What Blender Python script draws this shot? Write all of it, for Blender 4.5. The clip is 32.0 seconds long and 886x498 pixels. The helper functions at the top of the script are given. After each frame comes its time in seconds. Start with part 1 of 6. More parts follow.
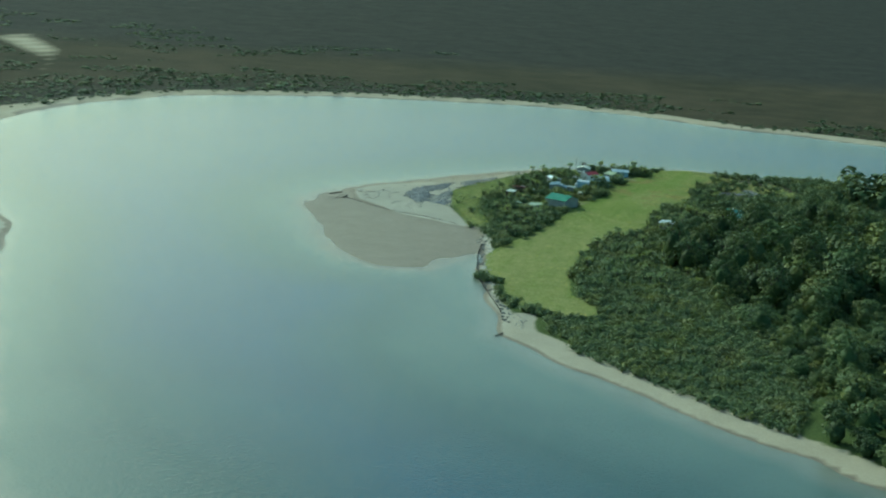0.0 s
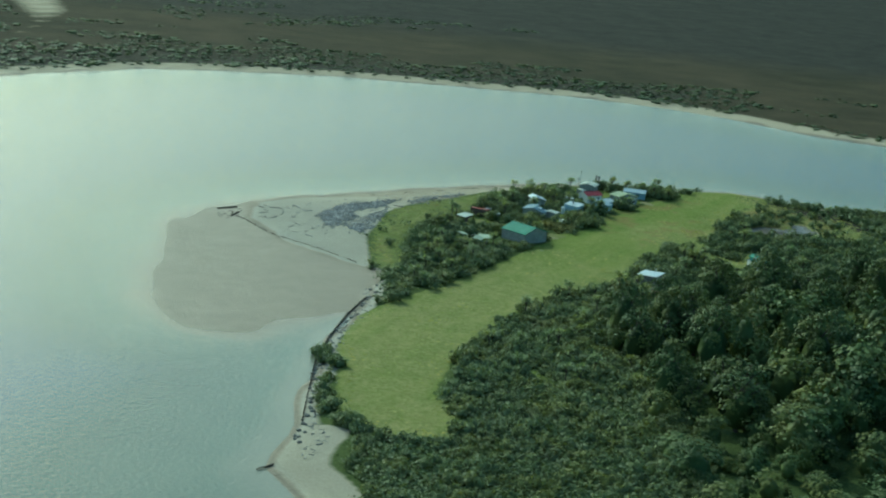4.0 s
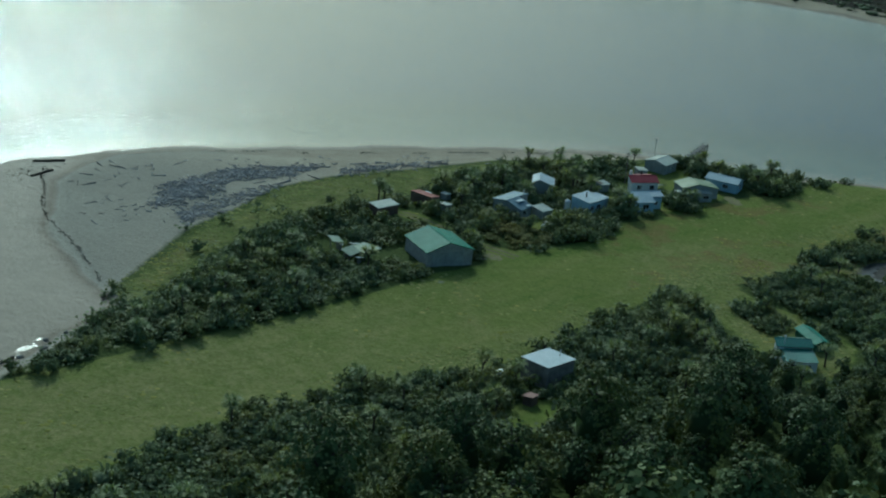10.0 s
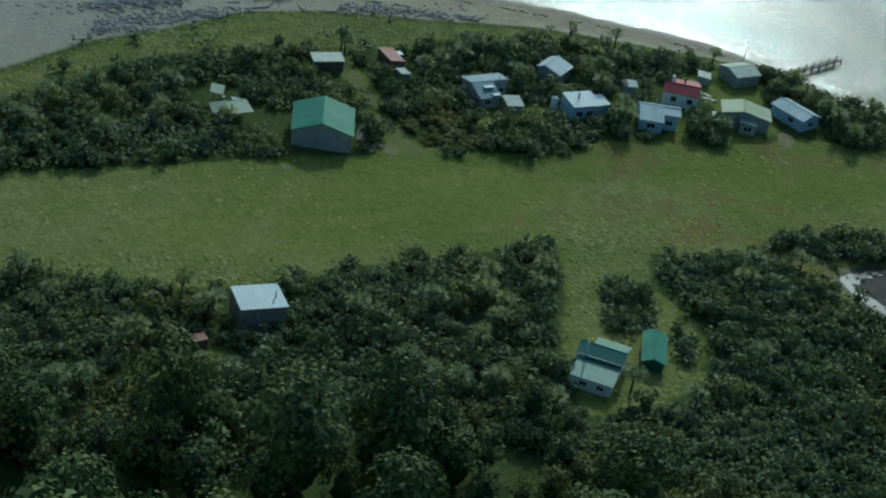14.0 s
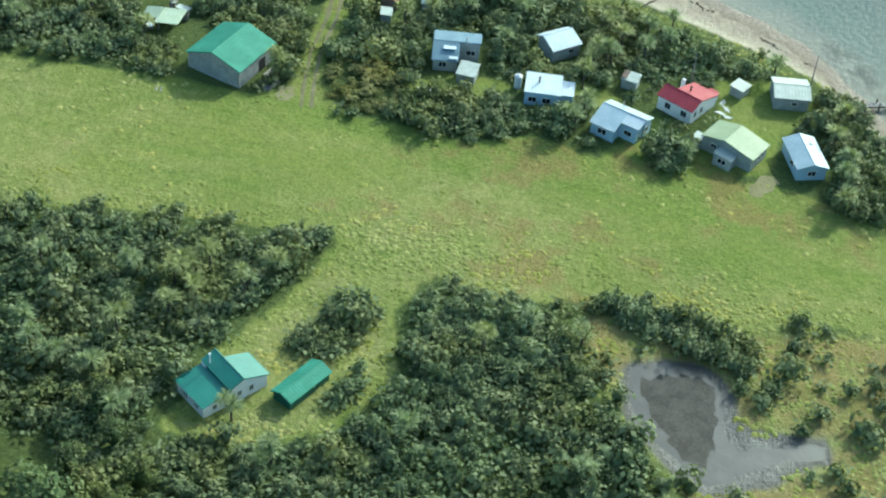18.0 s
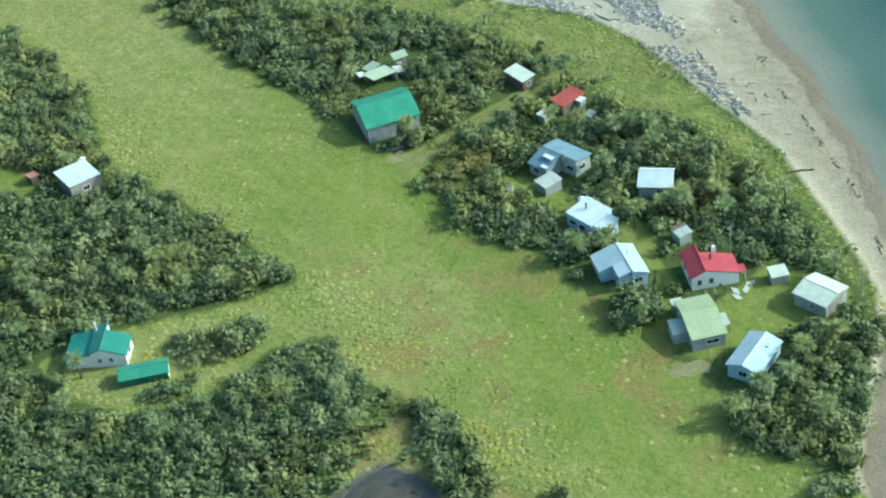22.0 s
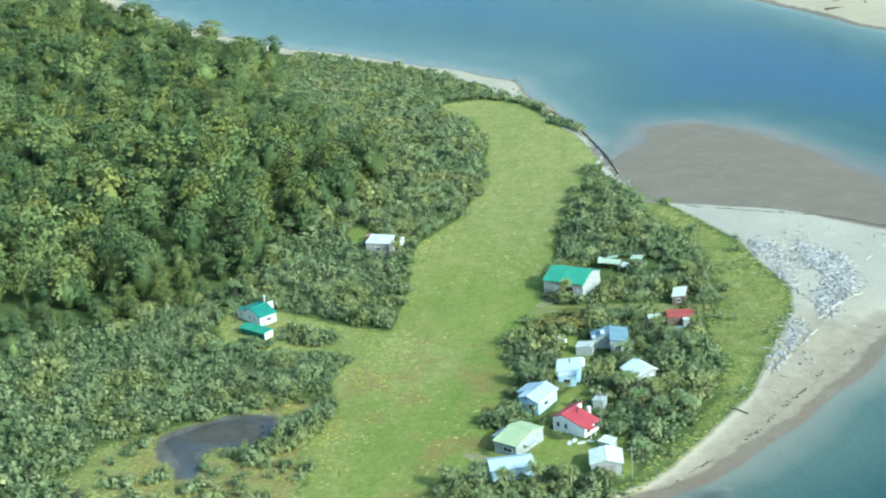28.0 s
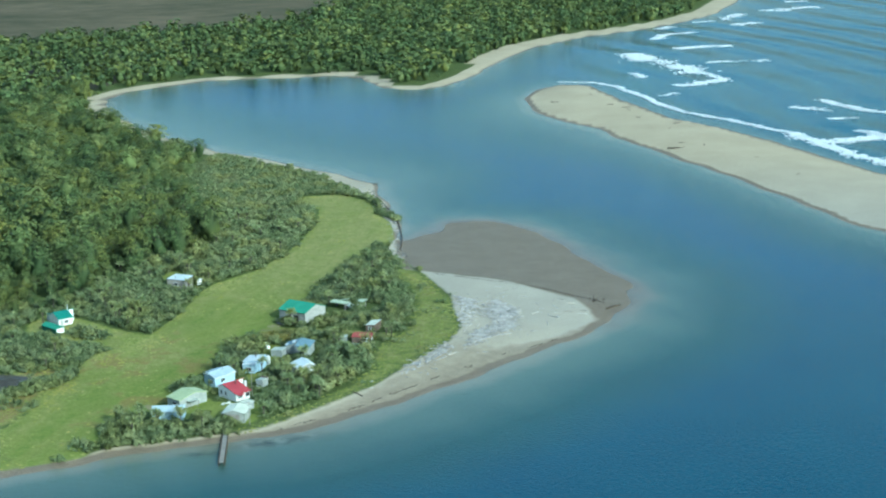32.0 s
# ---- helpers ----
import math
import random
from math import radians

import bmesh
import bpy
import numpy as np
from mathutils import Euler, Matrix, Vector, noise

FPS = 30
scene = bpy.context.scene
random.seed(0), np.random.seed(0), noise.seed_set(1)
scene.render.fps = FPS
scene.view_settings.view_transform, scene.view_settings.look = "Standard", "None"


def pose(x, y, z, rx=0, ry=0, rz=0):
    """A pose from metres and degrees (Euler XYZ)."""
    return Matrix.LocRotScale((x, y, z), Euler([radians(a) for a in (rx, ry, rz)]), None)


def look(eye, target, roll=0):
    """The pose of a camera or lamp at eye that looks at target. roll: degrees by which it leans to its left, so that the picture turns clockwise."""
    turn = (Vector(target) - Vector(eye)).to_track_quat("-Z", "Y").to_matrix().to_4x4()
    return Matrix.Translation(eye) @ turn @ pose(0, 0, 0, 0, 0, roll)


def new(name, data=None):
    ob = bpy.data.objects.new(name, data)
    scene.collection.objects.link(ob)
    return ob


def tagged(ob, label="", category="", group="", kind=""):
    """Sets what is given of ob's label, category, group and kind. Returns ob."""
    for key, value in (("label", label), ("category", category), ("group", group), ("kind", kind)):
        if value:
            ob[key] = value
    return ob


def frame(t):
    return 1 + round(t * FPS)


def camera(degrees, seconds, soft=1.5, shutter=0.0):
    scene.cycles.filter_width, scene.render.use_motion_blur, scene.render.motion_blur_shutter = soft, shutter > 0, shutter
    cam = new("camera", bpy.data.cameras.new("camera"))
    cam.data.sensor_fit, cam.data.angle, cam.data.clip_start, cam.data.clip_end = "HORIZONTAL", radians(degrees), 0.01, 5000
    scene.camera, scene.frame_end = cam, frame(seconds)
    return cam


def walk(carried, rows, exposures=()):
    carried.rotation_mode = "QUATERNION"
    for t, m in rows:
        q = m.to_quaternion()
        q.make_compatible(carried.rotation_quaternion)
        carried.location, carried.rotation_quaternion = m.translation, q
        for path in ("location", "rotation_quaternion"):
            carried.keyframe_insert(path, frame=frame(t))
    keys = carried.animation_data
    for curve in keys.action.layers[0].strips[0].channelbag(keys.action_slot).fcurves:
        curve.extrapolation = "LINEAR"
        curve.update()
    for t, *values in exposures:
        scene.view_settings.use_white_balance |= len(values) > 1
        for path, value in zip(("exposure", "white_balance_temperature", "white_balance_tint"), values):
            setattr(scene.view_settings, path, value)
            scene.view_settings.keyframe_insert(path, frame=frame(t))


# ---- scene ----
# ---- camera and its flight ----
cam = camera(30.911, 32.0, soft=2.1)
PATH = [
    (0, pose(-132.26, 497.46, 96.78, 77.601, -3.592, -159.754)),
    (0.5, pose(-134.76, 479.16, 95.74, 77.259, -3.713, -159.292)),
    (1, pose(-137.17, 460.78, 94.72, 76.956, -4.066, -158.658)),
    (1.5, pose(-139.35, 442.28, 93.74, 76.779, -3.698, -158.020)),
    (2, pose(-141.26, 423.59, 92.78, 76.645, -3.758, -157.210)),
    (2.5, pose(-142.88, 404.74, 91.84, 76.541, -4.150, -156.236)),
    (3, pose(-144.26, 385.74, 90.89, 76.542, -4.099, -155.205)),
    (3.5, pose(-145.44, 366.67, 89.94, 76.490, -4.556, -153.923)),
    (5.5, pose(-145.57, 290.36, 86.18, 74.619, -4.723, -148.509)),
    (6, pose(-145.55, 273.31, 85.30, 73.418, -4.306, -146.764)),
    (6.5, pose(-145.66, 256.66, 84.50, 72.184, -3.576, -144.916)),
    (7, pose(-145.84, 241.16, 83.82, 72.004, -3.482, -142.915)),
    (7.5, pose(-146.23, 227.15, 83.36, 72.823, -3.852, -141.138)),
    (8, pose(-147.06, 213.93, 83.22, 73.233, -4.215, -139.758)),
    (8.5, pose(-148.32, 200.99, 83.33, 73.077, -4.941, -138.412)),
    (9, pose(-149.90, 188.51, 83.67, 72.329, -5.206, -137.183)),
    (9.5, pose(-151.87, 176.67, 84.29, 71.184, -5.209, -136.012)),
    (10, pose(-154.44, 165.12, 85.23, 70.007, -5.275, -134.653)),
    (10.5, pose(-157.53, 153.58, 86.42, 68.902, -5.728, -133.127)),
    (11, pose(-160.71, 141.93, 87.84, 67.931, -7.461, -131.370)),
    (11.5, pose(-163.52, 130.02, 89.47, 67.085, -9.403, -129.128)),
    (12, pose(-165.90, 117.55, 91.20, 66.272, -8.400, -127.061)),
    (12.5, pose(-167.70, 104.24, 92.95, 64.466, -10.485, -123.111)),
    (13, pose(-169.22, 90.46, 94.72, 62.550, -8.410, -120.012)),
    (13.5, pose(-170.65, 76.62, 96.51, 60.353, -8.072, -115.539)),
    (15.5, pose(-170.70, 22.34, 105.36, 54.829, -8.578, -97.839)),
    (16, pose(-169.83, 8.96, 107.89, 53.449, -8.491, -94.487)),
    (16.5, pose(-168.77, -4.83, 110.53, 52.024, -8.572, -90.324)),
    (17, pose(-166.62, -19.00, 113.08, 50.709, -7.009, -87.847)),
    (17.5, pose(-162.78, -33.75, 115.31, 49.566, -5.802, -84.104)),
    (18, pose(-157.69, -48.51, 117.31, 48.892, -4.153, -79.883)),
    (18.5, pose(-152.07, -62.93, 119.24, 48.871, -2.851, -74.837)),
    (19, pose(-146.39, -77.20, 121.20, 49.217, -1.784, -69.606)),
    (19.5, pose(-140.29, -91.99, 122.94, 49.844, -0.825, -64.157)),
    (20, pose(-133.24, -107.24, 124.35, 50.170, 0.405, -58.785)),
    (20.5, pose(-125.27, -122.78, 125.30, 50.022, 1.786, -53.410)),
    (21, pose(-116.51, -138.07, 125.77, 49.852, 3.332, -48.127)),
    (21.5, pose(-106.96, -152.45, 125.62, 51.250, 4.676, -42.833)),
    (22, pose(-97.01, -165.83, 124.84, 52.165, 6.883, -38.340)),
    (22.5, pose(-86.58, -177.45, 123.26, 53.191, 8.882, -33.501)),
    (23, pose(-75.59, -186.67, 120.80, 55.532, 8.846, -26.956)),
    (23.5, pose(-64.30, -194.68, 117.99, 57.385, 8.956, -21.137)),
    (24, pose(-52.79, -202.91, 115.30, 58.775, 9.084, -16.082)),
    (24.5, pose(-41.21, -211.99, 112.85, 59.798, 9.752, -12.254)),
    (26.5, pose(2.88, -247.11, 105.77, 65.039, 8.075, 1.706)),
    (27, pose(13.40, -255.05, 105.31, 66.655, 7.221, 4.441)),
    (27.5, pose(23.96, -262.73, 105.18, 68.618, 5.089, 7.544)),
    (28, pose(34.85, -271.11, 105.20, 70.562, 4.098, 9.915)),
    (28.5, pose(46.40, -280.85, 105.18, 72.414, 3.406, 11.693)),
    (29, pose(58.46, -291.93, 104.98, 74.044, 3.920, 12.592)),
    (29.5, pose(70.77, -303.19, 104.68, 75.025, 4.252, 12.393)),
    (30, pose(83.05, -313.25, 104.44, 75.097, 4.444, 12.806)),
    (30.5, pose(95.06, -321.62, 104.36, 75.424, 3.626, 13.396)),
    (31, pose(106.93, -328.91, 104.21, 75.995, 1.981, 13.990)),
    (31.5, pose(118.66, -335.79, 103.92, 76.394, 1.004, 14.451)),
    (32, pose(130.24, -342.62, 103.53, 76.504, 1.069, 14.805)),
]

# seconds, stops, kelvin, tint
LIGHT = [
    (0, -0.1, 5350, -34), (3.5, -0.14, 5350, -33), (6, -0.22, 5200, -31), (8, -0.6, 5100, -28), (9, -1.03, 5050, -25),
    (10, -1.06, 5050, -22), (12, -1.06, 5100, -19), (13.5, -1.06, 5100, -19), (15.5, -0.04, 5550, -16), (17, 0.64, 5600, -14), (18, 0.8, 5600, -14),
    (20, 0.8, 5550, -16), (24.5, 0.87, 5500, -18), (27, 1.08, 5350, -15), (29, 0.86, 5150, -16), (32, 0.52, 5050, -19),
]
walk(cam, PATH, LIGHT)

# ---- world and sun ----
SUN_AZ, SUN_EL = 122.0, 31.0
world = bpy.data.worlds.new("sky")
scene.world = world
world.use_nodes = True
wn = world.node_tree.nodes
sky = wn.new("ShaderNodeTexSky")
sky.sky_type, sky.sun_disc = "NISHITA", False
sky.sun_elevation, sky.sun_rotation = radians(SUN_EL), radians(SUN_AZ)
sky.air_density, sky.dust_density, sky.ozone_density = 1.0, 3.0, 1.6
wn["Background"].inputs[1].default_value = 0.15
world.node_tree.links.new(sky.outputs[0], wn["Background"].inputs[0])
sun = new("sun", bpy.data.lights.new("sun", "SUN"))
sun.data.energy, sun.data.angle, sun.data.color = 2.75, radians(0.6), (1.0, 0.94, 0.85)
sdir = Vector((math.sin(radians(SUN_AZ)) * math.cos(radians(SUN_EL)), math.cos(radians(SUN_AZ)) * math.cos(radians(SUN_EL)), math.sin(radians(SUN_EL))))
sun.matrix_world = look(sdir * 300, (0, 0, 0))


# ---- materials ----
def nodes_of(name):
    m = bpy.data.materials.new(name)
    m.use_nodes = True
    t = m.node_tree
    return m, t, t.nodes["Principled BSDF"]


def link(t, a, b):
    t.links.new(a, b)


def noise_node(t, scale, detail=4.0, rough=0.55, coord="Object"):
    c = t.nodes.new("ShaderNodeTexCoord")
    n = t.nodes.new("ShaderNodeTexNoise")
    n.inputs["Scale"].default_value, n.inputs["Detail"].default_value, n.inputs["Roughness"].default_value = scale, detail, rough
    link(t, c.outputs[coord], n.inputs["Vector"])
    return n.outputs["Fac"]


def ramp(t, fac, stops):
    r = t.nodes.new("ShaderNodeValToRGB")
    e = r.color_ramp.elements
    while len(e) < len(stops):
        e.new(0.5)
    for k, (p, c) in zip(e, stops):
        k.position, k.color = p, (*c, 1)
    link(t, fac, r.inputs[0])
    return r.outputs[0]


def mixc(t, fac, a, b, mode="MIX"):
    n = t.nodes.new("ShaderNodeMix")
    n.data_type, n.blend_type = "RGBA", mode
    for sock, v in ((n.inputs["Factor"], fac), (n.inputs[6], a), (n.inputs[7], b)):
        if isinstance(v, (int, float)):
            sock.default_value = v
        elif isinstance(v, tuple):
            sock.default_value = (*v, 1)
        else:
            link(t, v, sock)
    return n.outputs[2]


def math_node(t, op, a, b=0.5, clamp=False):
    n = t.nodes.new("ShaderNodeMath")
    n.operation, n.use_clamp = op, clamp
    for sock, v in zip(n.inputs, (a, b)):
        if isinstance(v, (int, float)):
            sock.default_value = v
        else:
            link(t, v, sock)
    return n.outputs[0]


def attr(t, name):
    n = t.nodes.new("ShaderNodeAttribute")
    n.attribute_name = name
    return n


def bumped(t, bsdf, height, strength, distance):
    b = t.nodes.new("ShaderNodeBump")
    b.inputs["Strength"].default_value, b.inputs["Distance"].default_value = strength, distance
    link(t, height, b.inputs["Height"])
    link(t, b.outputs[0], bsdf.inputs["Normal"])


def plain(name, c1, c2, rough=0.6, scale=0.8, fine=9.0, metal=0.0, bump=0.3, dist=0.01, vary=0.15, spec=0.22):
    """A painted or worn surface: two tones in large patches, fine grain, a little change from thing to thing."""
    m, t, b = nodes_of(name)
    big = ramp(t, noise_node(t, scale), [(0.35, c1), (0.68, c2)])
    fn = noise_node(t, fine, 6)
    col = mixc(t, 0.35, big, ramp(t, fn, [(0.3, tuple(x * 0.62 for x in c1)), (0.7, tuple(min(1, x * 1.15) for x in c2))]))
    info = t.nodes.new("ShaderNodeObjectInfo")
    k = math_node(t, "MULTIPLY_ADD", info.outputs["Random"], vary)
    t.nodes[-1].inputs[2].default_value = 1 - vary / 2
    hsv = t.nodes.new("ShaderNodeHueSaturation")
    link(t, k, hsv.inputs["Value"])
    link(t, col, hsv.inputs["Color"])
    link(t, hsv.outputs[0], b.inputs["Base Color"])
    b.inputs["Roughness"].default_value, b.inputs["Metallic"].default_value = rough, metal
    b.inputs["Specular IOR Level"].default_value = spec
    bumped(t, b, fn, bump, dist)
    return m


def foliage(name, dark, mid, light, rough=0.55, brown=0.0, cool=(0.95, 0.99, 0.94), warm=(1.1, 1.03, 0.82), thin=0.2, swing=0.14):
    """Leaves: tone by plant and painted light and shade (tint), and by single leaf."""
    m, t, b = nodes_of(name)
    isl = t.nodes.new("ShaderNodeNewGeometry").outputs["Random Per Island"]
    tint = attr(t, "tint").outputs["Fac"]
    info = t.nodes.new("ShaderNodeObjectInfo")
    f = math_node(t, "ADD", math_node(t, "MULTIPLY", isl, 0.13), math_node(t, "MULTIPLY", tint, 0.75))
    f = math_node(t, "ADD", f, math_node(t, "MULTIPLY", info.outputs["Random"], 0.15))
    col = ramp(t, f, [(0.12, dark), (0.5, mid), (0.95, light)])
    place_n = t.nodes.new("ShaderNodeTexNoise")
    place_n.inputs["Scale"].default_value, place_n.inputs["Detail"].default_value = 0.13, 0.6
    link(t, t.nodes.new("ShaderNodeNewGeometry").outputs["Position"], place_n.inputs["Vector"])
    drift = place_n.outputs["Fac"]
    col = mixc(t, 1.0, col, ramp(t, drift, [(0.5 - swing, cool), (0.5, (1.0, 1.0, 1.0)), (0.5 + swing, warm)]), "MULTIPLY")
    if brown:
        k = math_node(t, "MULTIPLY", math_node(t, "SUBTRACT", noise_node(t, 0.055, 5, 0.6), brown, True), 5.0, True)
        col = mixc(t, math_node(t, "MULTIPLY", k, 0.3), col, mixc(t, 1.0, ramp(t, f, [(0.1, (0.045, 0.035, 0.02)), (0.9, (0.21, 0.16, 0.085))]), (1.0, 1.0, 1.0), "MULTIPLY"))
    link(t, col, b.inputs["Base Color"])
    b.inputs["Roughness"].default_value = rough
    b.inputs["Specular IOR Level"].default_value = 0.1
    tr = t.nodes.new("ShaderNodeBsdfTranslucent")
    link(t, mixc(t, 1.0, col, (1.0, 0.98, 0.5), "MULTIPLY"), tr.inputs["Color"])
    mx = t.nodes.new("ShaderNodeMixShader")
    mx.inputs[0].default_value = thin
    link(t, b.outputs[0], mx.inputs[1])
    link(t, tr.outputs[0], mx.inputs[2])
    link(t, mx.outputs[0], t.nodes["Material Output"].inputs[0])
    return m


SHRUB = foliage("shrub_leaves", (0.074, 0.1, 0.05), (0.152, 0.187, 0.09), (0.255, 0.282, 0.142), brown=0.54)
FLAX = foliage("flax_leaves", (0.083, 0.112, 0.055), (0.162, 0.2, 0.096), (0.28, 0.315, 0.172), 0.6, brown=0.62)
FERN = foliage("fern_leaves", (0.1, 0.11, 0.036), (0.19, 0.19, 0.07), (0.29, 0.27, 0.115), 0.8)
TREE = foliage("tree_leaves", (0.034, 0.052, 0.024), (0.09, 0.12, 0.047), (0.175, 0.2, 0.072), brown=0.66, cool=(0.9, 0.99, 0.95), warm=(1.16, 1.05, 0.78), thin=0.08, swing=0.12)
CABBAGE = foliage("cabbage_leaves", (0.15, 0.19, 0.085), (0.27, 0.32, 0.16), (0.4, 0.44, 0.25), 0.5, thin=0.35)
BARK = plain("bark", (0.06, 0.05, 0.04), (0.13, 0.11, 0.09), 0.9, 1.5, 14)
DRIFT = plain("driftwood", (0.3, 0.27, 0.23), (0.55, 0.52, 0.47), 0.85, 1.2, 12, vary=0.7)
DARKWOOD = plain("wet_wood", (0.035, 0.028, 0.022), (0.1, 0.08, 0.06), 0.8, 1.0, 12)
SILVERWOOD = plain("silvered_timber", (0.27, 0.275, 0.26), (0.5, 0.5, 0.47), 0.85, 0.9, 12, vary=0.35)
TIMBER = plain("weathered_timber", (0.17, 0.16, 0.15), (0.36, 0.34, 0.31), 0.85, 0.9, 12, vary=0.35)
WHITE = plain("white_paint", (0.72, 0.73, 0.72), (0.84, 0.84, 0.82), 0.55, 0.6, 9, vary=0.05)
PALEBLUE = plain("pale_blue_paint", (0.36, 0.5, 0.62), (0.46, 0.6, 0.7), 0.55, 0.6, 9, vary=0.05)
GREYBOARD = plain("grey_board", (0.24, 0.26, 0.25), (0.4, 0.42, 0.4), 0.8, 0.7, 10, vary=0.1)
BROWNBOARD = plain("brown_board", (0.1, 0.075, 0.06), (0.2, 0.15, 0.12), 0.8, 0.7, 10)
GREENWALL = plain("dark_green_wall", (0.03, 0.1, 0.07), (0.05, 0.15, 0.1), 0.6)
ROOFGREEN = plain("green_roof_iron", (0.05, 0.21, 0.135), (0.085, 0.3, 0.2), 0.6, 0.35, 5, bump=0.15)
ROOFDGREEN = plain("deep_green_roof_iron", (0.03, 0.17, 0.125), (0.05, 0.23, 0.17), 0.4, 0.35, 5, bump=0.1, spec=0.75)
ROOFLICHEN = plain("weathered_green_roof_iron", (0.31, 0.38, 0.27), (0.44, 0.5, 0.37), 0.7, 0.9, 6, bump=0.25)
ROOFPALE = plain("pale_green_roof_iron", (0.31, 0.37, 0.215), (0.4, 0.45, 0.275), 0.45, 0.4, 5, bump=0.15)
ROOFRED = plain("red_roof_iron", (0.31, 0.042, 0.058), (0.42, 0.075, 0.09), 0.5, 0.4, 5, bump=0.15)
ROOFSALMON = plain("faded_salmon_roof_iron", (0.26, 0.12, 0.095), (0.38, 0.2, 0.16), 0.6, 0.9, 7, bump=0.25)
ROOFRUST = plain("rusty_red_roof_iron", (0.24, 0.05, 0.045), (0.42, 0.1, 0.08), 0.55, 0.9, 7, bump=0.25)
ROOFBLUE = plain("pale_blue_grey_roof_iron", (0.36, 0.45, 0.5), (0.48, 0.57, 0.62), 0.5, 0.5, 5, metal=0.1, bump=0.15)
ROOFSLATE = plain("slate_blue_roof_iron", (0.13, 0.205, 0.25), (0.21, 0.3, 0.35), 0.5, 0.5, 5, metal=0.1, bump=0.15)
ROOFZINC = plain("zinc_roof_iron", (0.52, 0.59, 0.62), (0.64, 0.7, 0.73), 0.62, 0.5, 5, metal=0.1, bump=0.15)
ROOFOLD = plain("old_grey_roof_iron", (0.36, 0.4, 0.36), (0.52, 0.56, 0.5), 0.6, 0.9, 6, bump=0.25)
ROOFCREAM = plain("cream_roof_iron", (0.5, 0.53, 0.44), (0.66, 0.68, 0.58), 0.55, 0.7, 5, bump=0.2)
METAL = plain("flue_metal", (0.4, 0.4, 0.4), (0.6, 0.6, 0.6), 0.4, 2, 12, metal=0.8)
DARK = plain("doorway_shade", (0.015, 0.015, 0.015), (0.03, 0.03, 0.03), 0.9)
ROCK = plain("shore_rock", (0.14, 0.135, 0.12), (0.34, 0.32, 0.29), 0.9, 0.8, 6, bump=0.8, dist=0.08, vary=0.4)
GRASSTUFT = foliage("grass_blades", (0.17, 0.2, 0.05), (0.26, 0.275, 0.08), (0.4, 0.37, 0.155), 0.8)
DIRT = plain("worn_soil", (0.19, 0.175, 0.08), (0.28, 0.25, 0.13), 0.95, 0.5, 4, bump=0.5, dist=0.04)
RUT = plain("rut_soil", (0.15, 0.135, 0.07), (0.25, 0.22, 0.12), 0.95, 0.6, 5, bump=0.6, dist=0.05)
SANDLOG = plain("sunk_log", (0.09, 0.075, 0.06), (0.2, 0.17, 0.14), 0.9)
GLASS, _, gb = nodes_of("window_glass")
gb.inputs["Base Color"].default_value = (0.012, 0.02, 0.025, 1)
gb.inputs["Roughness"].default_value = 0.06
FOAM = plain("sea_foam", (0.72, 0.76, 0.78), (0.86, 0.88, 0.88), 0.8, 0.2, 1.5)

# ground: strips of grass, sand, mud and scrub soil by the zone attributes of the sheet
GROUND, t, b = nodes_of("ground")
za, zb = attr(t, "zone_a"), attr(t, "zone_b")
sa, sb = t.nodes.new("ShaderNodeSeparateColor"), t.nodes.new("ShaderNodeSeparateColor")
link(t, za.outputs["Color"], sa.inputs[0])
link(t, zb.outputs["Color"], sb.inputs[0])
n5 = noise_node(t, 0.13, 6, 0.65)
n1, n2, n3, n4 = noise_node(t, 0.045, 5), noise_node(t, 0.4, 6, 0.65), noise_node(t, 2.6, 6, 0.7), noise_node(t, 0.012, 4)
soil = ramp(t, n3, [(0.3, (0.045, 0.066, 0.02)), (0.7, (0.125, 0.15, 0.052))])
g1 = ramp(t, n1, [(0.33, (0.12, 0.187, 0.033)), (0.5, (0.19, 0.24, 0.052)), (0.68, (0.295, 0.285, 0.095))])
streak_at = t.nodes.new("ShaderNodeMapping")
streak_at.inputs["Scale"].default_value = (1.0, 0.1, 1.0)
link(t, t.nodes.new("ShaderNodeTexCoord").outputs["Object"], streak_at.inputs["Vector"])
streak_n = t.nodes.new("ShaderNodeTexNoise")
streak_n.inputs["Scale"].default_value, streak_n.inputs["Detail"].default_value = 0.28, 5
link(t, streak_at.outputs[0], streak_n.inputs["Vector"])
n6 = noise_node(t, 1.1, 5, 0.7)
g2 = ramp(t, n2, [(0.3, (0.06, 0.1, 0.02)), (0.5, (0.17, 0.215, 0.046)), (0.7, (0.33, 0.29, 0.112))])
g3 = ramp(t, n3, [(0.3, (0.058, 0.09, 0.013)), (0.7, (0.285, 0.3, 0.074))])
g4 = ramp(t, n6, [(0.34, (0.068, 0.11, 0.02)), (0.66, (0.295, 0.305, 0.098))])
g5 = ramp(t, streak_n.outputs["Fac"], [(0.38, (0.125, 0.195, 0.036)), (0.62, (0.275, 0.27, 0.092))])
grass = mixc(t, 0.3, mixc(t, 0.3, mixc(t, 0.4, mixc(t, 0.42, g1, g2), g5), g4), g3)
rust = ramp(t, n3, [(0.3, (0.14, 0.098, 0.035)), (0.7, (0.29, 0.205, 0.085))])
straw = mixc(t, 0.5, ramp(t, n2, [(0.3, (0.21, 0.2, 0.07)), (0.7, (0.41, 0.37, 0.17))]), ramp(t, n3, [(0.3, (0.13, 0.13, 0.045)), (0.7, (0.44, 0.4, 0.2))]))
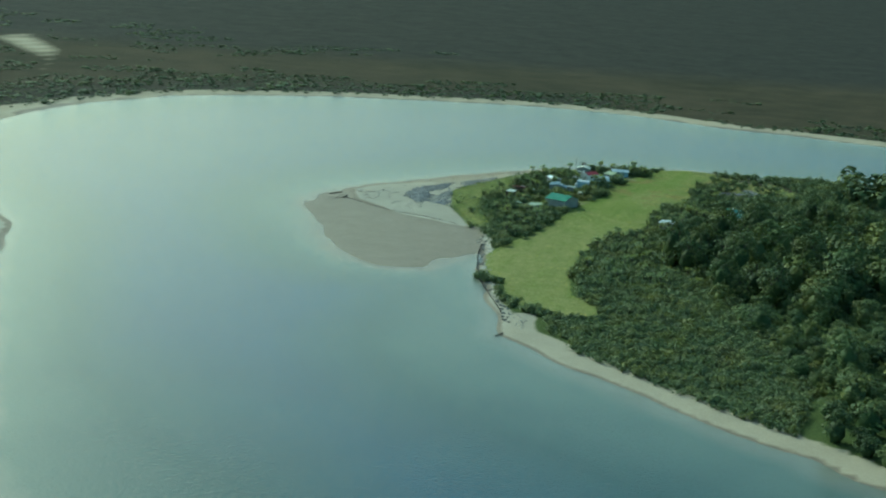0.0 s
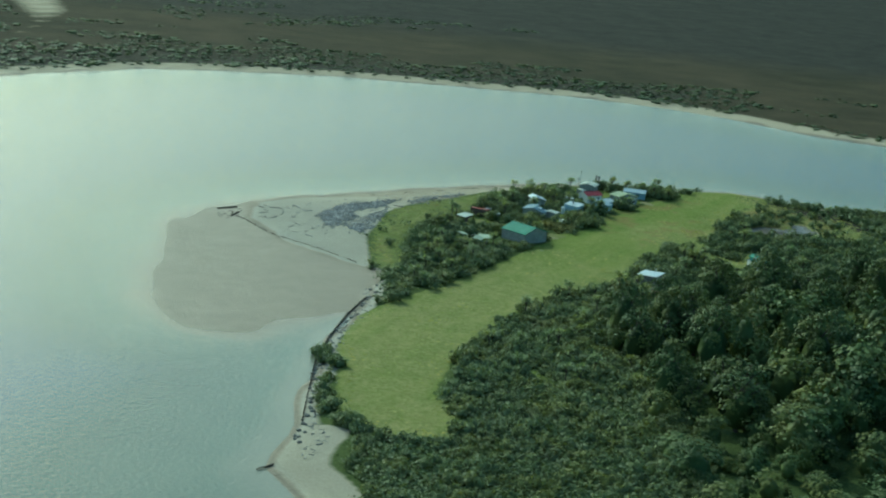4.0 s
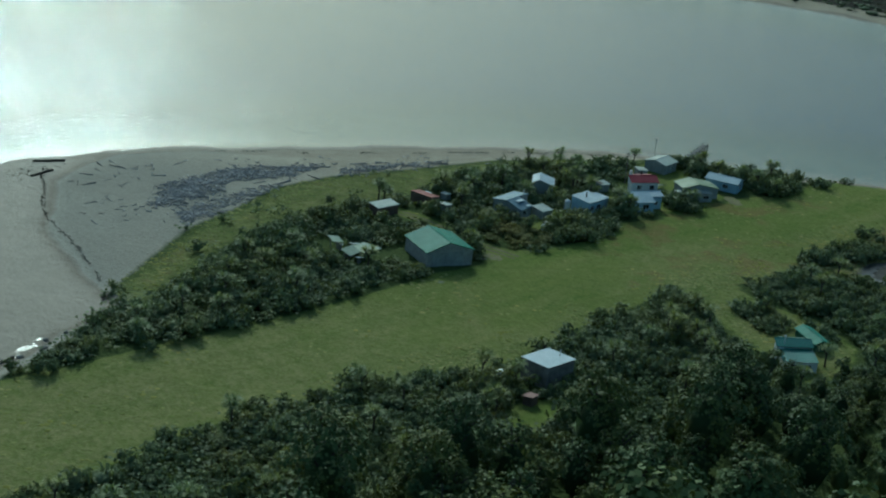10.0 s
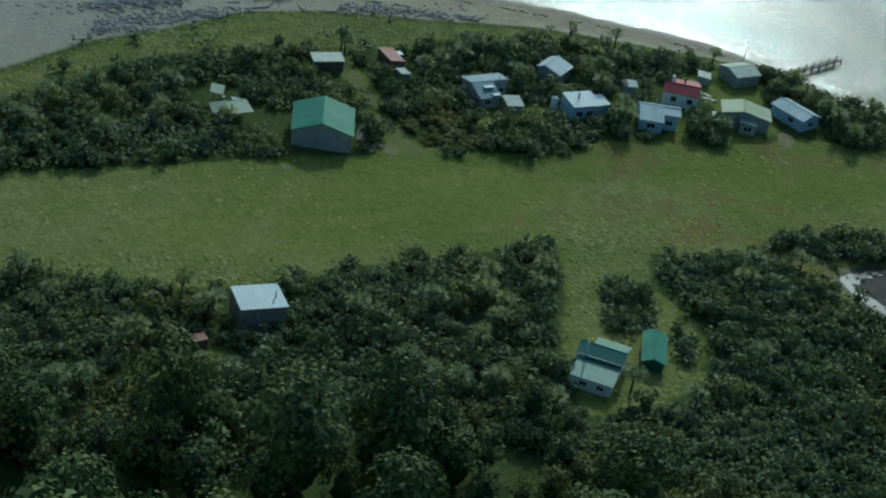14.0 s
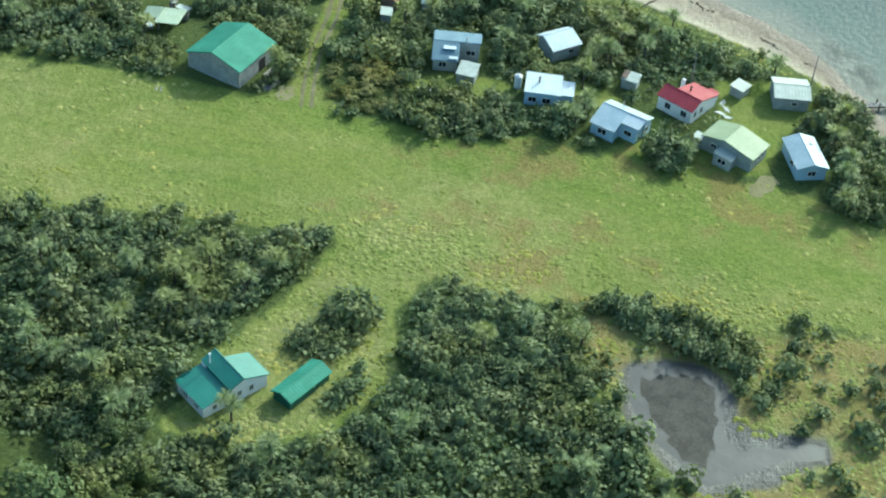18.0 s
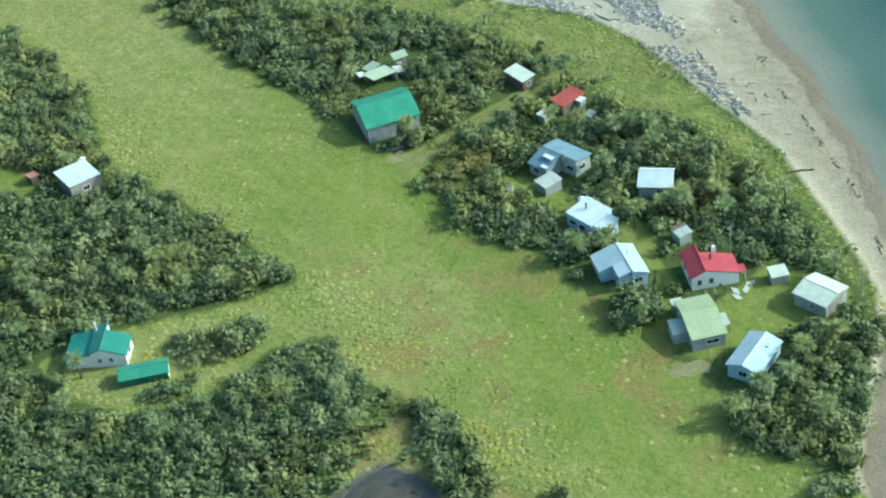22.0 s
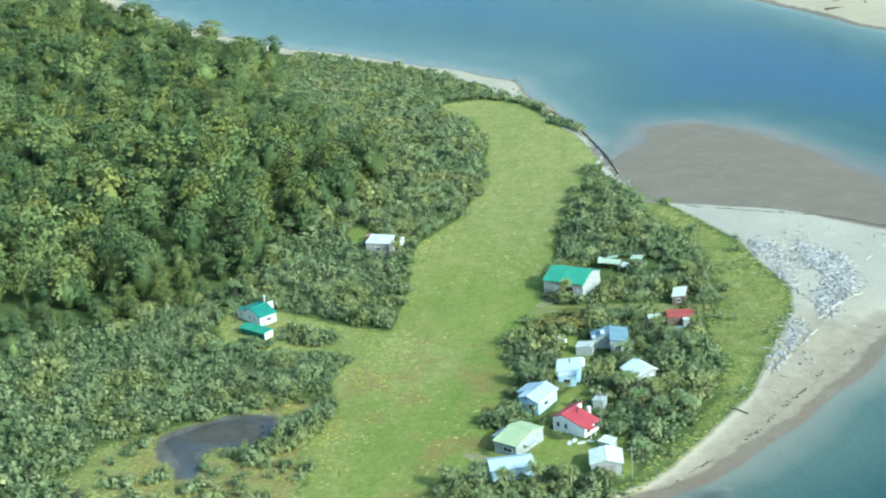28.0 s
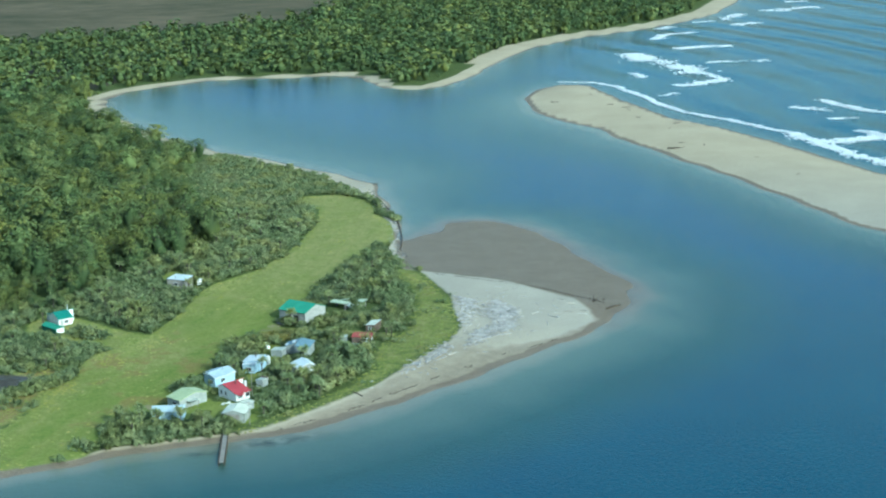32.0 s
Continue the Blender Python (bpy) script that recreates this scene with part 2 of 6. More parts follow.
dry = math_node(t, "MULTIPLY", math_node(t, "SUBTRACT", math_node(t, "ADD", sb.outputs[2], math_node(t, "MULTIPLY", math_node(t, "SUBTRACT", n5, 0.5), 1.5)), 0.3), 1.3, True)
grass = mixc(t, math_node(t, "MULTIPLY", math_node(t, "MULTIPLY", dry, ramp(t, n6, [(0.36, (0.35, 0.35, 0.35)), (0.6, (1, 1, 1))])), 0.74), grass, straw)
grass = mixc(t, math_node(t, "MULTIPLY", math_node(t, "MULTIPLY", math_node(t, "SUBTRACT", n5, math_node(t, "SUBTRACT", 0.66, math_node(t, "MULTIPLY", attr(t, "bare").outputs["Fac"], 0.2)), True), 9.0, True), 0.6), grass, rust)
sand = mixc(t, 0.5, ramp(t, n1, [(0.3, (0.33, 0.3, 0.24)), (0.7, (0.45, 0.415, 0.34))]), ramp(t, n3, [(0.3, (0.31, 0.285, 0.23)), (0.7, (0.49, 0.455, 0.38))]))
wet = mixc(t, 0.5, ramp(t, n5, [(0.3, (0.148, 0.112, 0.074)), (0.5, (0.182, 0.143, 0.098)), (0.7, (0.238, 0.197, 0.142))]), ramp(t, n2, [(0.3, (0.17, 0.133, 0.091)), (0.7, (0.212, 0.171, 0.121))]))
sand = mixc(t, attr(t, "warm").outputs["Fac"], sand, mixc(t, 1.0, sand, (1.08, 1.0, 0.86), "MULTIPLY"))
mud = ramp(t, n2, [(0.3, (0.06, 0.055, 0.045)), (0.7, (0.14, 0.13, 0.11))])
reed = mixc(t, 0.5, ramp(t, n4, [(0.3, (0.034, 0.034, 0.02)), (0.7, (0.09, 0.07, 0.045))]), ramp(t, n1, [(0.3, (0.025, 0.03, 0.016)), (0.7, (0.08, 0.065, 0.04))]))

reed = mixc(t, attr(t, "heath").outputs["Fac"], reed, mixc(t, 1.0, reed, (2.0, 2.0, 2.1), "MULTIPLY"))
far_wood = mixc(t, 0.5, ramp(t, n1, [(0.3, (0.024, 0.026, 0.022)), (0.7, (0.056, 0.054, 0.044))]), ramp(t, n5, [(0.3, (0.02, 0.022, 0.02)), (0.7, (0.06, 0.058, 0.048))]))
reed = mixc(t, attr(t, "wood").outputs["Fac"], reed, far_wood)


def edge(mask, amount=0.55):
    """A zone's mask with an uneven edge."""
    k = math_node(t, "ADD", mask, math_node(t, "MULTIPLY", math_node(t, "SUBTRACT", n2, 0.5), amount))
    return math_node(t, "MULTIPLY", math_node(t, "SUBTRACT", k, 0.35), 3.3, True)


col = mixc(t, edge(sa.outputs[0]), soil, grass)
col = mixc(t, edge(sb.outputs[0]), col, reed)
col = mixc(t, edge(sa.outputs[1], 0.35), col, sand)
col = mixc(t, edge(sa.outputs[2], 0.3), col, wet)
col = mixc(t, edge(sb.outputs[1], 0.35), col, mud)
link(t, col, b.inputs["Base Color"])
rr = math_node(t, "SUBTRACT", 0.95, math_node(t, "ADD", math_node(t, "MULTIPLY", sa.outputs[2], 0.36), math_node(t, "MULTIPLY", sb.outputs[1], 0.5)))
link(t, rr, b.inputs["Roughness"])
link(t, math_node(t, "ADD", 0.04, math_node(t, "MULTIPLY", math_node(t, "ADD", sa.outputs[2], sb.outputs[1]), 0.4)), b.inputs["Specular IOR Level"])
bumped(t, b, math_node(t, "ADD", math_node(t, "MULTIPLY", n2, 1.0), math_node(t, "ADD", math_node(t, "MULTIPLY", n6, 0.8), math_node(t, "MULTIPLY", n3, 0.5))), 0.65, 0.4)

# water: body colour by depth, small waves as relief
WATER, t, b = nodes_of("water")
dep = attr(t, "depth").outputs["Fac"]
w1, w2, w3 = noise_node(t, 0.02, 4), noise_node(t, 1.1, 4, 0.55), noise_node(t, 4.0, 3, 0.5)
body = ramp(t, dep, [(0.0, (0.21, 0.205, 0.16)), (0.1, (0.088, 0.125, 0.1)), (0.4, (0.02, 0.06, 0.056)), (0.85, (0.003, 0.046, 0.098))])
sea = attr(t, "sea").outputs["Fac"]
body = mixc(t, sea, body, (0.012, 0.085, 0.125))
body = mixc(t, math_node(t, "MULTIPLY", attr(t, "weed").outputs["Fac"], ramp(t, noise_node(t, 0.35, 5, 0.6), [(0.38, (0.0, 0.0, 0.0)), (0.55, (0.8, 0.8, 0.8))])), body, (0.02, 0.028, 0.02))
silt = attr(t, "silt").outputs["Fac"]
silt = math_node(t, "MULTIPLY", math_node(t, "ADD", silt, math_node(t, "MULTIPLY", math_node(t, "SUBTRACT", noise_node(t, 0.06, 5, 0.6), 0.5), 0.5)), silt, True)
body = mixc(t, silt, body, ramp(t, noise_node(t, 0.1, 5, 0.6), [(0.3, (0.15, 0.112, 0.078)), (0.7, (0.2, 0.155, 0.112))]))
body = mixc(t, 0.3, body, mixc(t, 1.0, body, ramp(t, w1, [(0.35, (0.6, 0.75, 0.8)), (0.65, (1.35, 1.3, 1.15))]), "MULTIPLY"))
link(t, body, b.inputs["Base Color"])
link(t, math_node(t, "ADD", 0.09, math_node(t, "MULTIPLY", silt, 0.1)), b.inputs["Roughness"])
b.inputs["IOR"].default_value = 1.333
swell_at = t.nodes.new("ShaderNodeMapping")
swell_at.inputs["Rotation"].default_value = (0, 0, radians(-27))
link(t, t.nodes.new("ShaderNodeTexCoord").outputs["Object"], swell_at.inputs["Vector"])
swell = t.nodes.new("ShaderNodeTexWave")
swell.inputs["Scale"].default_value, swell.inputs["Distortion"].default_value, swell.inputs["Detail"].default_value, swell.inputs["Detail Scale"].default_value = 0.009, 9.0, 3.0, 0.4
link(t, swell_at.outputs[0], swell.inputs["Vector"])
bumped(t, b, math_node(t, "ADD", math_node(t, "ADD", w2, math_node(t, "MULTIPLY", w3, 0.4)), math_node(t, "MULTIPLY", math_node(t, "MULTIPLY", swell.outputs["Fac"], sea), 15.0)), 0.7, 0.15)
POND, t, b = nodes_of("pond_water")
link(t, ramp(t, noise_node(t, 0.3), [(0.3, (0.045, 0.042, 0.036)), (0.7, (0.08, 0.075, 0.065))]), b.inputs["Base Color"])
b.inputs["Roughness"].default_value = 0.4
b.inputs["Specular IOR Level"].default_value = 0.6
bumped(t, b, noise_node(t, 1.2, 4), 0.4, 0.06)
MUD = plain("wet_mud", (0.05, 0.045, 0.038), (0.1, 0.09, 0.075), 0.8, 0.5, 3.0, bump=0.5, dist=0.05, spec=0.2)


# ---- outlines of the land, seen from above ----
MAINLAND = [(-268, 421), (-258, 398), (-236, 366), (-196, 318), (-155, 280), (-130, 264.5), (-114, 255.5), (-95, 244), (-74, 230), (-53, 216), (-36, 202), (-27, 179), (-21, 168), (-10, 144), (-2, 125),
            (9, 87), (21, 66), (50, 62), (72, 52), (87, 42), (94.5, 36), (96, 16), (87, -6), (75, -30), (64.5, -51), (54.5, -69), (44.5, -84), (34, -97),
            (25, -103), (11, -111), (0, -117), (-5, -126), (-18, -135), (-30, -137), (-52, -133), (-81, -148), (-107, -140), (-180, -165), (-400, -180),
            (-1200, -260), (-4600, -500), (-4600, 4600), (-300, 4600), (-60, 2400), (50, 1300), (34, 996), (15, 913), (-16, 839), (-50, 786), (-74, 711),
            (-79, 630), (-78, 545), (-86, 496), (-100, 487), (-120, 492), (-147, 533), (-170, 544), (-190, 529), (-218, 522), (-243, 507), (-257, 481), (-272, 455)]
SPIT = [(-25, 455), (-26, 498), (-15, 520), (2, 518), (26, 469), (63, 403), (96, 369), (125, 331), (152, 290), (172, 260), (330, 140), (520, -60), (760, -300),
        (1600, -1300), (4600, -4000), (4600, -4600), (-4600, -4600), (-4600, -900), (-1200, -560), (-400, -345), (-97, -302), (-75, -303), (-43, -308), (-11, -305), (24, -315),
        (60, -322), (95, -319), (129, -310), (160, -294), (191, -278), (222, -262), (248, -239), (274, -216), (295, -186), (312, -124), (314, -90), (309, -41), (312, 10), (270, 70), (215, 112), (175, 144), (161, 158), (139, 195), (113, 237), (84, 279), (51, 326), (34, 357), (16, 374), (-9, 407)]
BANK = [(2, 104), (8, 112), (13, 120), (14, 130), (17, 139), (28, 141), (41, 135), (52, 124), (61, 112), (70, 98), (78, 85), (85, 74), (90, 64), (94, 55), (96, 46), (97, 36), (96, 26), (92, 15), (60, 50), (20, 60)]
STRIP = [(-32, -104), (-36, -84), (-36, -66), (-40, -50), (-36, -42), (-45, -38), (-56, -41), (-68, -35), (-73, -25), (-73, -14), (-58, -17), (-47, -23), (-32, -28),
         (-34, 5), (-37, 16), (-37, 30), (-30, 48), (-28, 75), (-30, 95), (-34, 123), (-41, 146), (-55, 158), (-56, 168), (-41, 175), (-28, 166), (-13, 138), (-7, 130),
         (2.5, 106), (1, 87), (-1, 60), (-2.5, 25), (-1, 8), (-2, -6), (1, -12), (12, -12), (23, -12), (37, -11), (37, -15), (22, -16.5), (10, -15.5), (2, -17), (-3, -22), (-3.5, -30),
         (-5.5, -41), (-1, -51), (-3, -58), (-6, -66), (-7, -80), (-3, -87), (-5, -94), (-9, -101), (-7, -112), (-5, -121), (-18, -132), (-32, -134), (-38, -122)]
YARD = [(6, -76), (9, -79), (16, -79), (22, -78), (25, -92), (15, -95), (9, -89), (3, -88), (-2, -87), (-2, -77)]
LAWN_E = [(20, 62), (27, 56), (42, 30), (48, 13), (54, -1), (54, -16), (49, -38), (45, -58), (37, -76), (30, -90), (25, -98), (22, -97), (32, -78), (38, -60), (40, -45), (35, -30), (38, -8), (36, 12), (28, 34), (14, 60)]
SHORE_E = [(21, 66), (24, 60), (42, 31), (48, 13), (54, -1), (54, -16), (49, -38), (45, -58), (37, -76), (30, -90), (24, -99), (10, -108), (0, -114), (0, -130), (60, -120), (130, -30), (130, 70)]
DRY = [(22, 64), (41, 57), (55, 53), (68, 44), (80, 36), (87, 24), (88, 12), (81, -4), (67, -19), (55, -42), (46.5, -60), (38.5, -78), (30, -95), (22, -103), (10, -100), (40, -40), (30, 40)]
WRACK = [(43, 30), (58, 29), (70, 19), (74, 10), (68, -8), (60, -24), (52, -42), (47, -58), (43, -56), (48, -38), (53, -16), (53, -1), (48, 13)]
FOREST = [(-150, 300), (-136, 255), (-112, 180), (-77, 118), (-59, 90), (-58, 68), (-62, 50), (-66, 35), (-65, 15), (-66, 4), (-70, -7), (-79, -14), (-87, -22), (-96, -36), (-118, -47), (-180, -60), (-420, -80), (-420, 440), (-275, 440), (-210, 372)]
FOREST_N = [(-290, 445), (-276, 470), (-250, 518), (-215, 534), (-185, 543), (-165, 556), (-142, 545), (-118, 508), (-96, 508), (-96, 560), (-98, 640), (-92, 712), (-72, 790), (-36, 850), (-8, 920), (8, 1000), (10, 1250), (-330, 1250), (-320, 960), (-330, 840), (-470, 720), (-620, 600), (-620, 440)]
MARSH = [(-80, -102), (-78, -83), (-66, -76), (-57, -69), (-49, -62), (-36, -62), (-36, -84), (-32, -104), (-38, -122), (-60, -126)]
CLEARING = [(-58, 46), (-53, 46), (-49.4, 38), (-49.2, 29), (-53, 26), (-57, 31)]
YARD_W = [(2.5, -29.5), (8, -30), (12.5, -35), (12, -46), (6, -45), (5.6, -40), (6.6, -36)]
POND_A = [(-47, -70.4), (-45, -76.8), (-45.4, -80), (-50.4, -83), (-55.2, -83), (-58, -86), (-62.9, -86.7), (-64.6, -84.3), (-66.2, -81.2), (-65, -79.4), (-61.5, -76.2), (-59.7, -74), (-57, -72), (-52.8, -70.2)]
POND_MUD = [(-49.2, -72.2), (-47, -76), (-47, -79.3), (-51, -81.6), (-55.4, -81.8), (-60.5, -81.5), (-62.6, -80), (-60.4, -76.9), (-57, -75), (-54.5, -73.2), (-52, -72.4)]
POND_B = [(-57, -85), (-56.6, -90), (-54.5, -95.5), (-57.6, -96), (-59.6, -90.5), (-62, -88.8), (-62.5, -86)]
POND_ARMS = [POND_B, [(-61, -86.2), (-64, -87.6), (-68.6, -89.2), (-69.4, -87.8), (-65.6, -85.8), (-62.4, -85.2)], [(-64, -81), (-67, -82), (-71, -82), (-71.4, -80.6), (-67, -79.8), (-64.2, -79.2)], [(-42.5, -97.5), (-44.6, -96.6), (-46, -97.6), (-44.4, -98.8)]]
REED_S = [(420, -360), (240, -600), (100, -655), (-80, -515), (-500, -480), (-500, -420), (-90, -405), (15, -440), (85, -408), (150, -415), (280, -330)]
REED_N = [(-330, 850), (-320, 960), (-330, 1250), (-2500, 1250), (-2500, 500), (-640, 600), (-480, 735)]
DUNE = [(440, -280), (548, -375), (560, -430), (470, -340), (400, -215)]

SEA = [(-14, 540), (-40, 700), (10, 900), (40, 1000), (60, 1300), (-40, 2400), (-280, 4600), (4600, 4600), (4600, -4000), (760, -290), (330, 150), (172, 265), (100, 372), (30, 475)]
GLADE = [(-42, 109.5), (-47, 113), (-52, 116), (-59, 121), (-62, 124.5), (-58, 123.5), (-51.5, 119), (-46, 115.5), (-41, 113)]
YARD_H = [(5, -72), (8.6, -73.5), (10, -66), (14.5, -61), (16, -55), (12, -54), (9.5, -57), (8, -61.5), (8.2, -66)]

S = 0.79  # plan units to metres


def sc(poly):
    return [(x * S, y * S) for x, y in poly]


(MAINLAND, SPIT, BANK, STRIP, YARD, YARD_H, SEA, LAWN_E, SHORE_E, DRY, WRACK, FOREST, FOREST_N, MARSH, POND_A, POND_MUD, POND_B, REED_S, REED_N, DUNE) = (
    sc(p) for p in (MAINLAND, SPIT, BANK, STRIP, YARD, YARD_H, SEA, LAWN_E, SHORE_E, DRY, WRACK, FOREST, FOREST_N, MARSH, POND_A, POND_MUD, POND_B, REED_S, REED_N, DUNE))


def signed(px, py, poly):
    """Distance to the outline, positive inside."""
    p = np.asarray(poly, float)
    q = np.roll(p, -1, 0)
    best = np.full(px.shape, 1e18)
    inside = np.zeros(px.shape, bool)
    for (ax, ay), (bx, by) in zip(p, q):
        ex, ey = bx - ax, by - ay
        u = np.clip(((px - ax) * ex + (py - ay) * ey) / (ex * ex + ey * ey + 1e-12), 0, 1)
        best = np.minimum(best, (px - ax - u * ex) ** 2 + (py - ay - u * ey) ** 2)
        if ay != by:
            inside ^= ((ay > py) != (by > py)) & (px < ex * (py - ay) / ey + ax)
    return np.where(inside, 1, -1) * np.sqrt(best)


def soft(d, w):
    return np.clip(0.5 + d / (2 * w), 0, 1)


def wavy(x, y):
    return 1.3 * np.sin(x * 0.21 + 1.7 * np.sin(y * 0.13)) + 1.1 * np.sin(y * 0.26 + 1.3 * np.sin(x * 0.17 + 2)) + 0.5 * np.sin(x * 0.71 + y * 0.53)


def spread(lo, hi, step, grow, reach):
    mid = list(np.arange(lo, hi + step / 2, step))
    s, up, down = step, [mid[-1]], [mid[0]]
    while up[-1] < reach:
        s *= grow
        up.append(up[-1] + s)
    s = step
    while down[-1] > -reach:
        s *= grow
        down.append(down[-1] - s)
    return np.array(down[:0:-1] + mid + up[1:])


def quad_mesh(name, V, F, smooth=False):
    me = bpy.data.meshes.new(name)
    n, m = len(V), len(F)
    me.vertices.add(n)
    me.vertices.foreach_set("co", np.ascontiguousarray(V, np.float32).ravel())
    me.loops.add(m * 4)
    me.loops.foreach_set("vertex_index", np.ascontiguousarray(F, np.int32).ravel())
    me.polygons.add(m)
    me.polygons.foreach_set("loop_start", np.arange(0, m * 4, 4, dtype=np.int32))
    if smooth:
        me.polygons.foreach_set("use_smooth", np.ones(m, bool))
    me.update(calc_edges=True)
    return me


def point_attr(me, name, values, kind="FLOAT"):
    a = me.attributes.new(name, kind, "POINT")
    a.data.foreach_set("value" if kind == "FLOAT" else "color", np.ascontiguousarray(values, np.float32).ravel())


def thing(name, m, label, category, group="", kind=""):
    ob = new(name)
    ob.empty_display_size = 0.2
    ob.matrix_world = m
    return tagged(ob, label, category, group, kind)


def part(name, bm, material, parent, label=""):
    me = bm
    if isinstance(bm, bmesh.types.BMesh):
        me = bpy.data.meshes.new(name)
        bm.normal_update()
        bm.to_mesh(me)
        bm.free()
    if not me.materials:
        me.materials.append(material)
    ob = new(name, me)
    ob.parent = parent
    if label:
        ob["label"] = label
    return ob


def whole(name, me, material, label, category, group="", kind=""):
    me.materials.append(material)
    return tagged(new(name, me), label, category, group, kind)


# ---- ground and water sheets ----
gx, gy = spread(-84, 90, 1.6, 1.042, 4550), spread(-122, 176, 1.6, 1.042, 4550)
GX, GY = (a.ravel() for a in np.meshgrid(gx, gy, indexing="ij"))
wob = wavy(GX, GY)
d_main, d_spit, d_bank = signed(GX, GY, MAINLAND), signed(GX, GY, SPIT), signed(GX, GY, BANK)
d_land = np.maximum(d_main, d_spit) + 0.4 * wob
d_bank = d_bank + 0.6 * wob + 0.8 * np.sin(GX * 0.09 + 2 * np.sin(GY * 0.06)) + 0.9 * np.sin(GY * 0.33 + GX * 0.41)
d_strip, d_yard, d_lawn = signed(GX, GY, STRIP), signed(GX, GY, YARD), signed(GX, GY, LAWN_E)
d_shore, d_dry, d_marsh = signed(GX, GY, SHORE_E), signed(GX, GY, DRY), signed(GX, GY, MARSH)
d_yard = np.maximum.reduce([d_yard, signed(GX, GY, sc([(-8, -62), (-3, -62), (3, -66), (6, -72), (3, -80), (-8, -84)])), signed(GX, GY, YARD_H), signed(GX, GY, sc(GLADE)), signed(GX, GY, sc(CLEARING)), signed(GX, GY, sc(YARD_W))])
d_pond = np.maximum(signed(GX, GY, POND_A), signed(GX, GY, POND_B)) + 0.35 * wob
d_reed = np.maximum(signed(GX, GY, REED_S), signed(GX, GY, REED_N))
d_dune = signed(GX, GY, DUNE)
steep = np.where(soft(d_shore, 6) > 0.5, 0.055, 0.12)
steep = np.where(d_spit > d_main, 0.06, steep)
hz = np.where(d_land > 0, np.minimum(d_land * steep, 0.64), np.maximum(d_land * 0.09, -3.0))
hz = np.where(d_bank > -6, np.maximum(hz, np.minimum(0.06, (d_bank - 1.0) * 0.03)), hz)
hz = hz + np.where(d_land > 12, 0.07 * wob * np.clip((d_land - 12) / 20, 0, 1), 0)
hz = np.where((d_spit > 6) & (GY < 600) & (GX > -60) & (GY > 100), hz + np.minimum(0.7, 0.05 * (d_spit - 6)), hz)
hz = hz - 0.4 * soft(d_pond, 1.5)
grass_m = np.maximum.reduce([soft(d_strip, 0.8), soft(d_yard, 1), 0.58 * soft(d_lawn, 2), 0.75 * soft(d_marsh, 3)])
beach_band = np.maximum(soft(d_shore, 1.5), 0) * (d_land > -30)
sand_m = np.maximum(beach_band, np.where(d_spit > d_main, np.clip((GY + 80) / 40, 0, 1) + soft(14 - d_land, 4), soft(3.5 + 5.0 * ((GY > 140) & (GX < -26)) - d_land, 1.2)))
sand_m = np.maximum(sand_m, 0.85 * soft(d_dune, 12))
far_n = (GY > 430) & (d_main > d_spit)
sand_m = np.where(far_n, np.maximum(sand_m, soft(17 - d_land, 3) * (GY > 480)), sand_m)
sand_m = sand_m * np.where(d_main > d_spit, 1 - soft(d_strip, 1), 1)
wet_m = np.maximum.reduce([soft(d_bank, 2.5) * (1 - soft(d_dry, 2)), soft(np.where((GY > 60) & (d_main > d_spit), 1.0, 2.6) - d_land, 1.4) * (d_land > -60), beach_band * np.maximum(0.52 * soft(-d_dry, 2), 0.46 * soft(-4 - GY, 14))])
V = np.stack([GX, GY, hz], 1)
nx, ny = len(gx), len(gy)
idx = np.arange(nx * ny).reshape(nx, ny)
QUADS = np.stack([idx[:-1, :-1], idx[1:, :-1], idx[1:, 1:], idx[:-1, 1:]], -1).reshape(-1, 4)
me = quad_mesh("ground", V, QUADS, True)
one = np.ones_like(GX)
point_attr(me, "zone_a", np.stack([grass_m, sand_m, wet_m, one], 1), "FLOAT_COLOR")
west = soft(-26 + 0 * GX - GX + 2.2 * wob, 7) * (GY < 60) + soft(-24 - GX, 9) * (GY >= 60) * 0.6
rusty = np.maximum.reduce([soft(d_strip, 2) * (0.38 + 0.5 * np.clip(west, 0, 1)), 1.0 * soft(d_marsh, 3), 0.85 * soft(d_lawn, 3), soft(d_strip, 2) * 0.95 * soft(GY - 10, 30), 0.75 * soft(16 - np.hypot(GX + 22, GY + 36), 6)])
inland = np.where(d_main > d_spit, np.minimum(np.maximum(-GX - 232, -GY - 60 - 0.5 * (GX + 100)), d_main - 8), -999)
d_reed = np.maximum(d_reed, inland)
d_reed = np.maximum(d_reed, np.where(d_spit > d_main, np.minimum(d_spit - 9, -60 - GY + 6 * wob + 0.15 * (330 - GX)), -999))
point_attr(me, "zone_b", np.stack([soft(d_reed, 8), soft(d_pond + 1.0, 0.9), rusty, one], 1), "FLOAT_COLOR")
bare = np.maximum.reduce([soft(9 - np.hypot((GX + 5) * 0.9, (GY + 66) * 0.45), 6), soft(10 - np.hypot((GX + 23) * 0.8, (GY + 40) * 0.6), 7), soft(8 - np.hypot(GX + 7, (GY + 38) * 0.5), 6), 1.3 * soft(d_marsh, 3), 0.55 * soft(d_lawn, 2), 1.2 * soft(0.9 - np.abs(GY + 11.0), 1.2) * (GX > 1) * (GX < 30)])
point_attr(me, "heath", soft(GY - 170, 60))
point_attr(me, "bare", bare)
point_attr(me, "warm", np.maximum(soft(GY - 170, 60), 0.8 * soft(-8 - GY, 16)))
